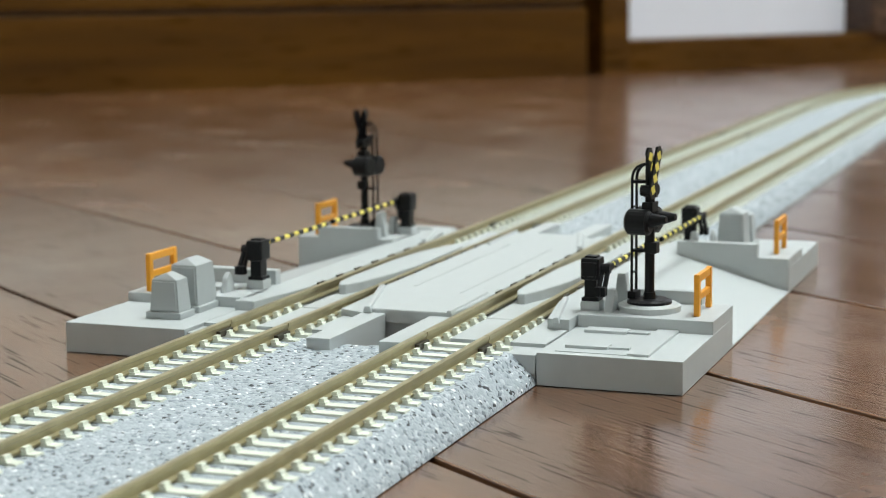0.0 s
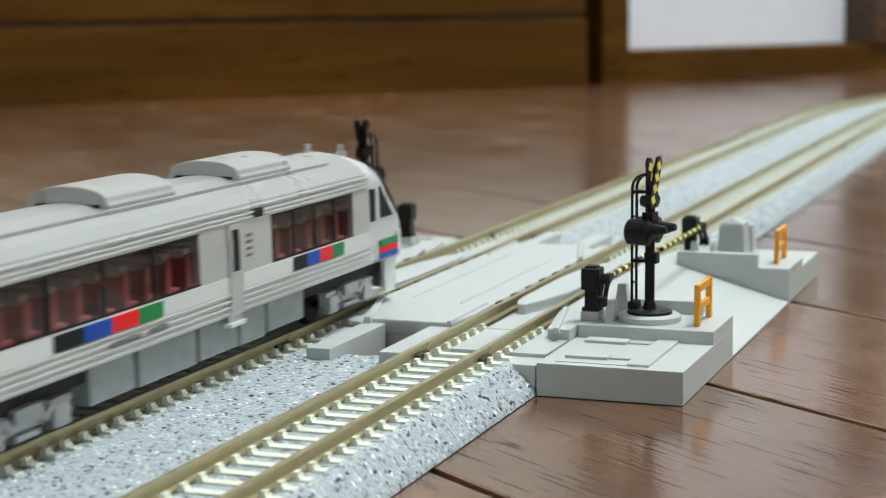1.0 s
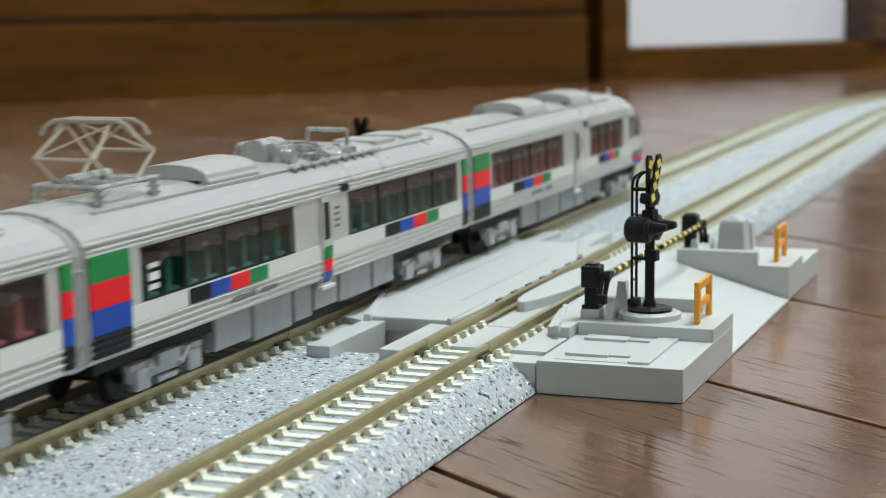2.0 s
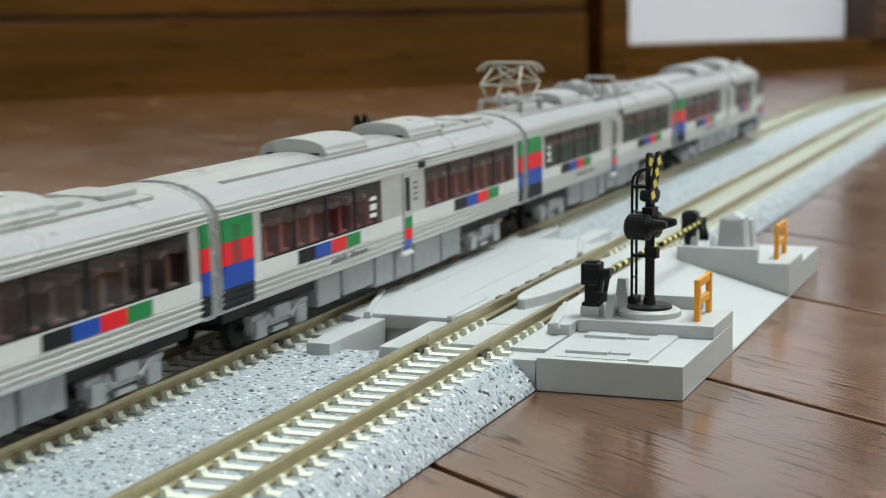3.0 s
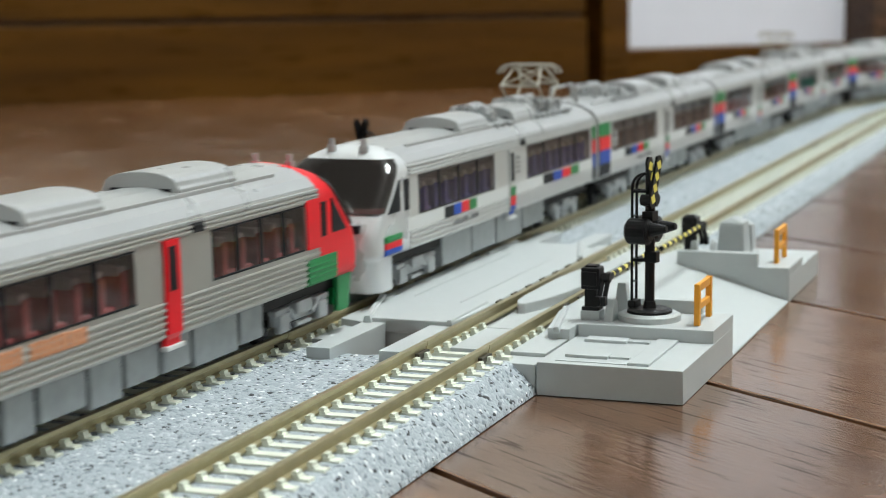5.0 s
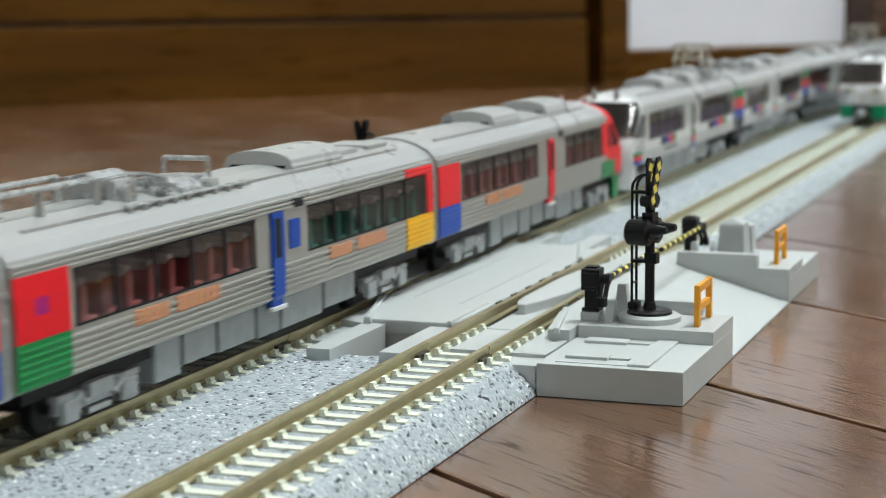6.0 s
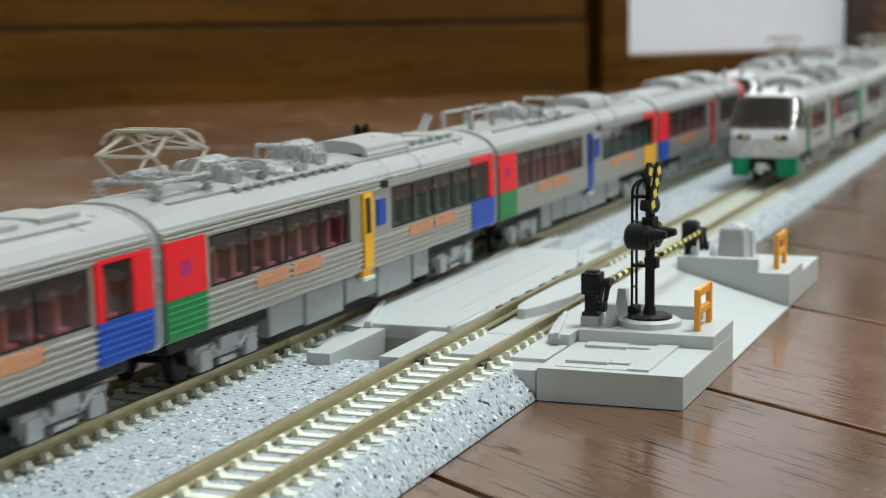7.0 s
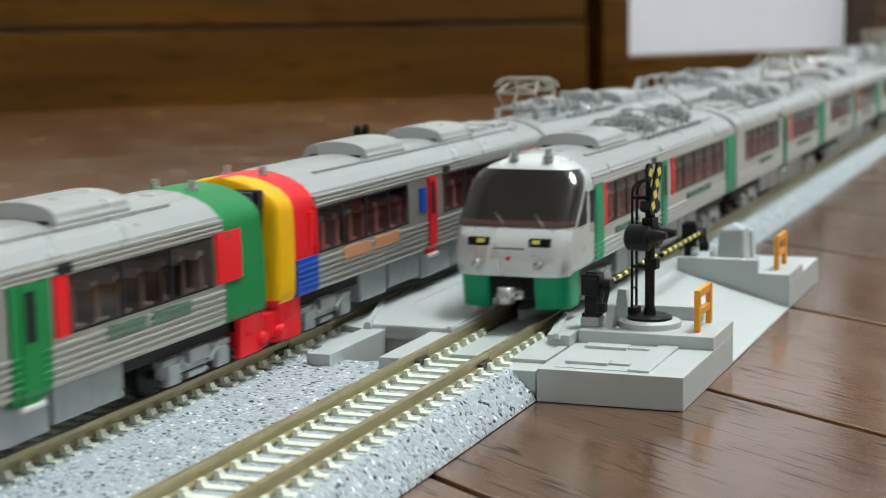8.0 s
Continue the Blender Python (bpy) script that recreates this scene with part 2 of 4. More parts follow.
def B():
    return bmesh.new()


# ---- the line of the tracks: an oval with one side in view ----
R0, Y0, Y1 = 690.0, -620.0, 434.0
STRAIGHT, ARC = Y1 - Y0, math.pi * R0


def on_line(s, x=0.0):
    """Place and heading at s along the centre line (s is y on the near straight), x to its right."""
    total = 2 * (STRAIGHT + ARC)
    u = (s - Y0) % total
    if u < STRAIGHT:
        c, h = Vector((0, Y0 + u, 0)), 0.0
    elif u < STRAIGHT + ARC:
        h = (u - STRAIGHT) / R0
        c = Vector((R0 - R0 * math.cos(h), Y1 + R0 * math.sin(h), 0))
    elif u < 2 * STRAIGHT + ARC:
        h = math.pi
        c = Vector((2 * R0, Y1 - (u - STRAIGHT - ARC), 0))
    else:
        h = math.pi + (u - 2 * STRAIGHT - ARC) / R0
        c = Vector((R0 - R0 * math.cos(h), Y0 + R0 * math.sin(h), 0))
    return c + x * Vector((math.cos(h), -math.sin(h), 0)), h


def sweep(bm, profile, s0, s1, steps, cap=True):
    """A closed profile of (x, z) drawn along the line."""
    rings = []
    for i in range(steps + 1):
        s = s0 + (s1 - s0) * i / steps
        rings.append([])
        for x, z in profile:
            c, _ = on_line(s, x)
            rings[-1].append(bm.verts.new((c.x, c.y, z)))
    n = len(profile)
    for a, b in zip(rings, rings[1:]):
        for i in range(n):
            bm.faces.new((a[i], b[i], b[(i + 1) % n], a[(i + 1) % n]))
    if cap:
        bm.faces.new(rings[0])
        bm.faces.new(rings[-1][::-1])
    bmesh.ops.recalc_face_normals(bm, faces=bm.faces[:])
    return bm

# ---- the room ----
WA = radians(47.0)                    # direction of the long wall
ALONG, OFF = Vector((math.cos(WA), math.sin(WA), 0)), Vector((math.sin(WA), -math.cos(WA), 0))
A0, A1, N0, N1, CEIL = -1800.0, 2000.0, -760.0, 2300.0, 2400.0


def room(a, n, z=0.0):
    return ALONG * a + OFF * n + Vector((0, 0, z))


def room_box(name, a0, a1, n0, n1, z0, z1, material, kind="structure", label="", bevel=0.0):
    """A box in the room's own axes."""
    m = Matrix(((ALONG.x, OFF.x, 0, 0), (ALONG.y, OFF.y, 0, 0), (0, 0, 1, 0), (0, 0, 0, 1)))
    ob = part(name, box(B(), a0, a1, n0, n1, z0, z1, bevel), material)
    ob.matrix_world = m
    return tagged(ob, label, kind=kind)


floor = room_box("floor", A0 - 100, A1 + 100, N0 - 1500, N1 + 100, -30, -2.0, DARKWOOD, label="glossy brown wooden strip floor with dark grooves")
room_box("ceiling", A0 - 100, A1 + 100, N0 - 1500, N1 + 100, CEIL, CEIL + 60, WALLPAINT, label="plain pale ceiling")
room_box("wall_south", A0 - 100, A1 + 100, N1, N1 + 100, 0, CEIL, WALLPAINT, label="plain pale painted wall")
room_box("wall_west", A0 - 100, A0, N0 - 1500, N1, 0, CEIL, WALLPAINT, label="plain pale painted wall")
room_box("wall_east", A1, A1 + 100, N0 - 1500, N1, 0, CEIL, WALLPAINT, label="plain pale painted wall")
room_box("wall_north", A0 - 100, A1 + 100, N0 - 1500, N0 - 1400, 0, CEIL, WALLPAINT, label="plain pale painted wall")


def ceiling_lamp():
    t = thing("ceiling_light", "round ceiling lamp with a glowing white cover", "lamp", at=(600, 430, CEIL))
    part("rim", rod(B(), (0, 0, -22), (0, 0, 0), 430, 48), WHITE, t)
    part("diffuser", rod(B(), (0, 0, -75), (0, 0, -22.5), 370, 48, 410), DIFFUSER, t)


ceiling_lamp()

# tall wooden skirting and the doorway beside it
LW = radians(45.16)                   # skirting's direction, fitted to the camera's view; slightly askew to the room
PL = Matrix(((math.cos(LW), math.sin(LW), 0, -0.2084), (math.sin(LW), -math.cos(LW), 0, 0.7954), (0, 0, 1, 0), (0, 0, 0, 1)))
RW = radians(54.9)
PR = Matrix(((math.cos(RW), math.sin(RW), 0, -0.1925), (math.sin(RW), -math.cos(RW), 0, 0.8348), (0, 0, 1, 0), (0, 0, 0, 1)))


def built_in():
    t = tagged(thing("baseboard", "tall brown wooden skirting of two boards with a dark groove", "skirting"), kind="structure")
    t.matrix_world = PL
    part("lower_board", box(B(), -1500, 0, -40, 0, -2.0, 43.8, 1.2), PANEL, t)
    part("groove_strip", box(B(), -1500, -3, -40, -4, 43.9, 72, 0.8), DARKWOOD, t)
    part("top_board", box(B(), -1500, -1.5, -3.8, 0.6, 46.6, 74, 1.5), PANEL, t)
    wall = part("wall_northwest", box(B(), -1500, -2, -60, -6, 74.5, CEIL), WALLPAINT)
    wall.matrix_world = PL
    tagged(wall, "plain white wall above the wooden skirting", kind="structure")
    d = thing("door_frame", "dark brown wooden door frame beside the tall skirting", "door frame")
    d.matrix_world = PR
    tagged(d, kind="structure")
    part("jamb", box(B(), -24, -1.5, -40, 4, -2.0, 2000, 1.0), PANEL, d)
    part("backing", box(B(), -60, -24, -60, -18, -2.0, 2000), DARKWOOD, d)
    part("sill", box(B(), -1.4, 900, -40, 0, -2.0, 20.8, 1.0), PANEL, d)
    part("lintel", box(B(), -24, 900, -40, 4, 2001, 2080, 1.0), PANEL, d)
    part("jamb", box(B(), 232, 268, -39.5, 4, 21.0, 2000, 1.0), DARKWOOD, d)
    w = thing("sliding_door", "plain white sliding door panel in its wooden frame", "door")
    w.matrix_world = PR
    part("panel", box(B(), -1.2, 231, -32, -24, 21.1, 1990, 0.5), WHITE, w)
    w2 = thing("sliding_door", "plain white sliding door panel in its wooden frame", "door")
    w2.matrix_world = PR
    part("panel", box(B(), 269, 880, -32, -24, 21.1, 1990, 0.5), WHITE, w2)


built_in()


# ---- moulded track ----
RAIL_X = (-21.45, -11.55, 11.55, 21.45)
PITCH = 4.08


def rail_profile(x):
    return [(x - 0.85, 5.0), (x - 0.85, 5.3), (x - 0.25, 5.5), (x - 0.25, 6.25), (x - 0.45, 6.4), (x - 0.45, 6.92), (x - 0.38, 7.0),
            (x + 0.38, 7.0), (x + 0.45, 6.92), (x + 0.45, 6.4), (x + 0.25, 6.25), (x + 0.25, 5.5), (x + 0.85, 5.3), (x + 0.85, 5.0)]


def sleeper_mesh():
    """A concrete-style sleeper with a clip on both sides of each rail."""
    bm = B()
    prism(bm, [(-8.1, 4.0), (8.1, 4.0), (7.9, 4.98), (-7.9, 5.0)], "y", -0.82, 0.82)
    for rx in (-4.95, 4.95):
        for sx in (-1, 1):
            x = rx + sx * 1.15
            prism(bm, [(x - 0.62, 4.9), (x + 0.62, 4.9), (x + 0.5, 5.3), (x - 0.5, 5.3)], "y", -0.75, 0.75)
            prism(bm, [(x - 0.75 if sx > 0 else x - 0.3, 5.25), (x + 0.35 if sx > 0 else x + 0.75, 5.25), (x + 0.3, 5.75), (x - 0.3, 5.75)], "y", -0.6, 0.6)
    me = bpy.data.meshes.new("sleeper")
    bm.to_mesh(me)
    bm.free()
    me.transform(Matrix.Scale(MM, 4))
    me.materials.append(SLEEPER)
    return me


SLEEPER_ME = sleeper_mesh()


def bed(s0, s1, cell):
    """Ballast shoulder and top as a fine uneven sheet, closed below."""
    bm = B()
    outline = [(-29.2, 0.15), (-28.9, 1.0), (-25.3, 4.6), (-24.0, 4.72), (-8.5, 4.72), (-6.5, 4.5), (0, 4.25), (6.5, 4.5), (8.5, 4.72), (24.0, 4.72), (25.3, 4.6), (28.9, 1.0), (29.2, 0.15)]
    pts = []
    for (xa, za), (xb, zb) in zip(outline, outline[1:]):
        k = max(1, int(math.hypot(xb - xa, zb - za) / cell))
        pts += [(xa + (xb - xa) * i / k, za + (zb - za) * i / k) for i in range(k)]
    pts.append(outline[-1])
    steps = max(4, int((s1 - s0) / cell))
    rows = []
    for i in range(steps + 1):
        s = s0 + (s1 - s0) * i / steps
        row = []
        for j, (x, z) in enumerate(pts):
            d = 0.0
            if 0 < j < len(pts) - 1 and cell < 2:
                k = 0.45 if 8 < abs(x) < 25 else 1.0
                d = k * (0.36 * noise.noise((x * 1.2, s * 1.2, 3.0)) + 0.22 * noise.noise((x * 2.5, s * 2.5, 9.0)))
            c, _ = on_line(s, x + (d if z < 4 else 0) * (1 if x > 0 else -1))
            row.append(bm.verts.new((c.x, c.y, max(0.1, z + d))))
        rows.append(row)
    for a, b in zip(rows, rows[1:]):
        for j in range(len(pts) - 1):
            bm.faces.new((a[j], a[j + 1], b[j + 1], b[j]))
    for r, flip in ((rows[0], False), (rows[-1], True)):
        bm.faces.new(r if flip else r[::-1])
    return bm


def track(label, s0, s1, cell, pieces, joints=True):
    t = thing("track_section", label, "model track", "track sections of the oval")
    part("ballast_bed", bed(s0, s1, cell), BALLAST, t, "speckled grey moulded ballast", smooth=cell < 2)
    steps = 1 if Y0 <= s0 and s1 <= Y1 else max(8, int((s1 - s0) / 14))
    for x in RAIL_X:
        part("rail", sweep(B(), rail_profile(x), s0 + 0.12, s1 - 0.12, steps), RAIL, t, "brass-toned metal rail")
        if joints:
            for s in (s0 + 2.5, s1 - 2.5):
                c, h = on_line(s, x)
                j = part("rail_joiner", box(B(), -0.95, 0.95, -2.2, 2.2, 5.0, 5.95, 0.15), JOINER, t)
                j.location, j.rotation_euler[2] = (c.x * MM, c.y * MM, 0), -h
    rest = B()
    n = int((s1 - s0) / PITCH)
    for k in range(n):
        s = s0 + (k + 0.5) * (s1 - s0) / n
        for x in (-16.5, 16.5):
            c, h = on_line(s, x)
            if pieces:
                shared("sleeper", SLEEPER_ME, t, (c.x, c.y, 0), -h)
            else:
                box(rest, -8.0, 8.0, -0.78, 0.78, 4.0, 4.95, 0, Matrix.Translation((c.x, c.y, 0)) @ Matrix.Rotation(-h, 4, "Z"))
                for rx in (-6.1, -3.8, 3.8, 6.1):
                    box(rest, rx - 0.55, rx + 0.55, -0.7, 0.7, 4.9, 5.75, 0, Matrix.Translation((c.x, c.y, 0)) @ Matrix.Rotation(-h, 4, "Z"))
    if not pieces:
        tagged(part("sleeper", rest, SLEEPER, t), kind="stuff")
    else:
        rest.free()


# ---- level crossing, the same on both sides when turned half round ----
CROSS_X, CROSS_Y, ROAD_Y = 51.2, 62.3, 26.5


def half_turn(ob, s):
    ob.rotation_euler[2] = radians(s)
    return ob


def strip_between(p, q, w, z0, z1, bevel=0.2):
    """A low raised strip from p to q with slanting sides."""
    p, q = Vector(p), Vector(q)
    n = (q - p).normalized()
    n = Vector((-n.y, n.x)) * w / 2
    bm = B()
    lo = [bm.verts.new((*v, z0)) for v in (p - n, q - n, q + n, p + n)]
    hi = [bm.verts.new((*v, z1)) for v in (p - n * 0.6, q - n * 0.6, q + n * 0.6, p + n * 0.6)]
    for i in range(4):
        bm.faces.new((lo[i], lo[(i + 1) % 4], hi[(i + 1) % 4], hi[i]))
    bm.faces.new(hi)
    bm.faces.new(lo[::-1])
    bmesh.ops.recalc_face_normals(bm, faces=bm.faces[:])
    bmesh.ops.bevel(bm, geom=bm.edges[:], offset=bevel, segments=2, affect="EDGES", profile=0.6)
    return bm


def crossing():
    t = thing("level_crossing", "grey plastic model level crossing set between the track sections", "level crossing")
    bm = B()
    for s in (1, -1):
        box(bm, *sorted((s * 29.0, s * 5.5)), *((-62, 44.6) if s > 0 else (-44.6, 62)), 0.05, 4.5, 0.15)
        box(bm, *sorted((s * 29.0, s * 2.0)), *((44.7, 62) if s > 0 else (-62, -44.7)), 0.05, 4.5, 0.15)
    box(bm, -5.4, 5.4, -44.5, 44.5, 0.05, 4.4)
    part("base", bm, GREY, t)
    for s in (1, -1):
        for x0, x1, y0 in ((-5.5, -1.6, -67.6), (6.1, 9.6, -67.0)):
            bm = prism(B(), [(s * x, s * y) for x, y in ((x0, y0), (x1, y0), (x1, -45.6), (x0, -45.6))], "z", 0.6, 6.2, 0.14)
            part("kerb_beam", bm, GREY, t)
    # road deck between the tracks, its ends cut back beside the rails
    poly = [(-4.2, -45.5), (9.8, -45.5), (10.5, -38.0), (10.5, 27.0), (4.2, 45.5), (-9.8, 45.5), (-10.5, 38.0), (-10.5, -27.0)]
    part("deck_plate", prism(B(), poly, "z", 4.5, 6.88, 0.3), GREY, t)
    for s in (0, 180):
        half_turn(part("deck_line", box(B(), -5.15, -4.85, -24.0, 28.0, 6.86, 6.96), GREYD, t), s)
        half_turn(part("deck_kerb", strip_between((-4.4, -46.6), (-10.2, -26.0), 1.5, 6.2, 7.35), GREY, t), s)
        half_turn(part("deck_kerb", strip_between((9.4, -45.8), (9.2, -27.0), 1.1, 6.2, 7.25), GREY, t), s)
        half_turn(part("deck_apron", prism(B(), [(-10.2, -44.0), (-4.6, -46.4), (-10.6, -26.5)], "z", 4.5, 6.2, 0.12), GREY, t), s)
        half_turn(part("edge_kerb", strip_between((27.4, -46.4), (23.4, -27.6), 1.3, 6.2, 7.25), GREY, t), s)
    nose = [(-3.5, -18.0), (-3.1, -23.0), (-2.0, -26.2), (-0.8, -26.0), (0.8, -21.5), (2.7, -12.0), (3.5, -2.0)]
    infill = nose + [(-x, -y) for x, y in nose]
    for cx in (-16.5, 16.5):
        part("infill_plate", prism(B(), [(cx + x, y) for x, y in infill], "z", 4.5, 6.95, 0.25), GREY, t)
        part("track_floor", box(B(), cx - 3.0, cx + 3.0, -39.4, 39.4, 4.4, 5.16, 0.1), GREY, t)
        for s in (-1, 1):
            part("track_floor", box(B(), cx - 2.9, cx + 2.9, *sorted((s * 39.6, s * 56.5)), 4.4, 5.1, 0.1), GREY, t)
        for sx in (-1, 1):
            part("track_shoulder", box(B(), *sorted((cx + sx * 6.8, cx + sx * 12.4)), -56.5, 56.5, 4.4, 5.1, 0.1), GREY, t)
        for y in (-59.6, -55.5, -51.4, -47.3, -43.2, -39.1, 39.1, 43.2, 47.3, 51.4, 55.5, 59.6):
            shared("sleeper", SLEEPER_ME, t, (cx, y, 0))
    # dark strips laid on the plates for the shaded notches where the rails are held
    slot_shade = bpy.data.meshes.new("notch_shade")
    bm = box(B(), -0.22, 0.22, -1.3, 1.3, 6.7, 7.0)
    bm.to_mesh(slot_shade)
    bm.free()
    slot_shade.transform(Matrix.Scale(MM, 4))
    slot_shade.materials.append(JOINER)
    for k in range(7):
        y = -24.6 + 8.2 * k
        for x in (-10.62, 10.62, -22.62, 22.62):
            shared("notch_shade", slot_shade, t, (x, y, 0))
    for s in (0, 180):
        for sy in (1, -1):
            poly = [(25.6, sy * 45.0), (22.9, sy * 30.0), (22.9, 0.02 * sy), (29.2, 0.02 * sy), (29.2, sy * 45.0)]
            half_turn(part("edge_plate", prism(B(), poly, "z", 4.5, 6.75, 0.13), GREY, t), s)
            half_turn(part("platform", box(B(), 29.25, CROSS_X, *sorted((sy * (ROAD_Y + 0.05), sy * CROSS_Y)), 0.05, 5.0, 0.13), GREY, t), s)
        half_turn(part("road_ramp", prism(B(), [(29.2, 0.05), (CROSS_X, 0.05), (CROSS_X, 0.4), (29.2, 6.75)], "y", -ROAD_Y, ROAD_Y, 0.1), GREY, t), s)
        moulded = (
            # raised plinth of the signal, with its low wall towards the road
            ("signal_plinth", (29.6, 51.15, -41.6, -26.4, 4.9, 7.05, 0.13)),
            ("parapet", (33.0, 46.5, -28.2, -26.35, 7.0, 9.2, 0.13)),
            # raised plinth of the relay cabinets
            ("cabinet_plinth", (29.0, 51.15, 26.4, 33.0, 4.9, 6.65, 0.13)),
            ("cabinet_plinth", (46.0, 51.15, 33.1, 42.5, 4.9, 6.65, 0.15)),
            ("parapet", (29.6, 45.2, 26.35, 28.4, 6.6, 9.2, 0.13)),
            ("barrier_mount", (28.4, 36.4, 33.1, 42.4, 4.9, 6.75, 0.13)),
            # cable covers moulded on the low platform
            ("cable_cover", (31.6, 42.4, -60.6, -40.2, 4.95, 5.12, 0.06)),
            ("cable_cover", (42.5, 45.8, -60.8, -40.4, 4.95, 5.4, 0.12)),
            ("cable_cover", (32.4, 38.9, -58.2, -55.6, 5.05, 5.6, 0.12)),
            ("cable_cover", (31.9, 38.6, -46.2, -43.4, 5.05, 5.6, 0.12)),
            ("cable_cover", (38.7, 42.0, -57.4, -56.4, 5.05, 5.45, 0.1)),
            ("cable_cover", (38.5, 42.0, -45.4, -44.4, 5.05, 5.45, 0.1)))
        for name, (x0, x1, y0, y1, z0, z1, bv) in moulded:
            half_turn(part(name, box(B(), x0, x1, y0, y1, z0, z1, bv), GREY, t), s)
        # brackets moulded beside the barrier machines
        fin = [(-39.0, 6.9), (-35.0, 6.9), (-35.4, 9.6), (-36.3, 10.6), (-37.2, 10.4)]
        half_turn(part("bracket", prism(B(), fin, "x", 33.0, 34.4, 0.22), GREY, t), s)
        half_turn(part("bracket", prism(B(), [(32.6, 6.9), (35.2, 6.9), (34.6, 12.2), (33.2, 12.2)], "y", -31.4, -29.4, 0.25), GREY, t), s)
        half_turn(part("bracket", prism(B(), [(31.4, 6.6), (33.4, 6.6), (33.0, 10.8), (31.8, 10.8)], "y", 28.6, 30.2, 0.25), GREY, t), s)
        half_turn(part("bracket", prism(B(), [(35.6, 6.6), (39.6, 6.6), (38.6, 9.2), (37.4, 10.2), (36.6, 9.2)], "x", 33.8, 34.8, 0.22), GREY, t), s)
    for x in RAIL_X:
        part("rail", sweep(B(), rail_profile(x), -61.9, 61.9, 1), RAIL, t, "brass-toned metal rail")


def signal():
    """Warning signal: base disc, pole, crossed boards facing +x, two lamps and a safety hoop."""
    t = thing("crossing_signal", "black plastic crossing signal with yellow and black crossed boards", "crossing signal", "crossing signals")
    part("socket", rod(rod(B(), (0, 0, 0), (0, 0, 0.9), 5.0, 32), (0, 0, 0.9), (0, 0, 1.2), 4.9, 32, 4.4), GREY, t, "round grey socket")
    bm = rod(rod(B(), (0, 0, 1.1), (0, 0, 1.6), 3.6, 28), (0, 0, 1.6), (0, 0, 1.9), 3.5, 28, 2.9)
    part("base", bm, BLACK, t)
    bm = rod(B(), (0, 0, 1.8), (0, 0, 19.6), 0.78, 14)
    rod(bm, (-0.35, 0, 19.5), (-0.35, 0, 25.6), 0.45, 10)
    rod(bm, (0, 0, 1.8), (0, 0, 3.0), 1.1, 12, 0.9)
    rod(bm, (0, 0, 18.2), (0, 0, 18.8), 1.1, 12)
    part("pole", bm, BLACK, t)
    hoop = B()
    for y in (-0.9, 0.9):
        bar(hoop, [(-2.7, y, 1.8), (-2.7, y, 21.0), (-2.5, y, 22.0), (-1.9, y, 22.8), (-1.0, y, 23.3), (-0.1, y * 0.5, 23.4)], 0.24, 6)
    for z in (9.5, 20.5):
        bar(hoop, [(0, 0, z), (-2.7, 0.9, z), (-2.7, -0.9, z), (0, 0, z)], 0.28, 6)
    for z in (3.0, 6.0, 13.0, 16.5):
        bar(hoop, [(-2.7, 0.9, z), (-2.7, -0.9, z)], 0.2, 6)
    box(hoop, -3.3, -2.0, -1.3, 1.3, 1.8, 3.0, 0.2)
    part("ladder", hoop, BLACK, t)
    for sy in (-1, 1):
        bm = B()
        y = sy * 1.9
        rod(bm, (-2.6, y, 14.3), (0.6, y, 14.3), 2.1, 20)
        rod(bm, (0.6, y, 14.3), (1.0, y, 14.3), 1.9, 20, 1.5)
        rod(bm, (1.0, y, 14.6), (3.6, y, 14.9), 1.2, 14, 0.55)
        rod(bm, (-3.0, y, 14.3), (-2.6, y, 14.3), 1.7, 20, 2.1)
        part("lamp", bm, BLACK, t)
    bm = box(B(), -0.9, 0.9, -1.3, 1.3, 15.8, 17.4, 0.2)
    box(bm, -0.7, 1.4, -0.8, 0.8, 9.2, 11.0, 0.2)
    part("junction_box", bm, BLACK, t)
    # crossed boards with pointed ends
    for a in (24, -24):
        rot = Matrix.Translation((0.35 if a > 0 else 0.8, 0, 22.0)) @ Matrix.Rotation(radians(a), 4, "X")
        outline = [(-1.05, -3.9), (0.0, -4.5), (1.05, -3.9), (1.05, 3.9), (0.0, 4.5), (-1.05, 3.9)]
        bm = prism(B(), outline, "x", -0.2, 0.2, 0.06)
        bmesh.ops.transform(bm, matrix=rot, verts=bm.verts[:])
        boards = part("crossed_board", bm, BLACK, t)
        for k in range(4):
            bm = B()
            z = -2.85 + 1.9 * k
            prism(bm, [(-0.95, z), (0.0, z - 0.85), (0.95, z), (0.0, z + 0.85)], "x", 0.17, 0.24)
            bmesh.ops.transform(bm, matrix=rot, verts=bm.verts[:])
            part("stripe", bm, YELLOW, boards, "yellow stripe")
    for sy in (-1, 1):
        bm = rod(B(), (-1.0, sy * 1.0, 19.2), (0.9, sy * 1.0, 19.2), 0.9, 12)
        part("bell", bm, BLACK, t)
    return t


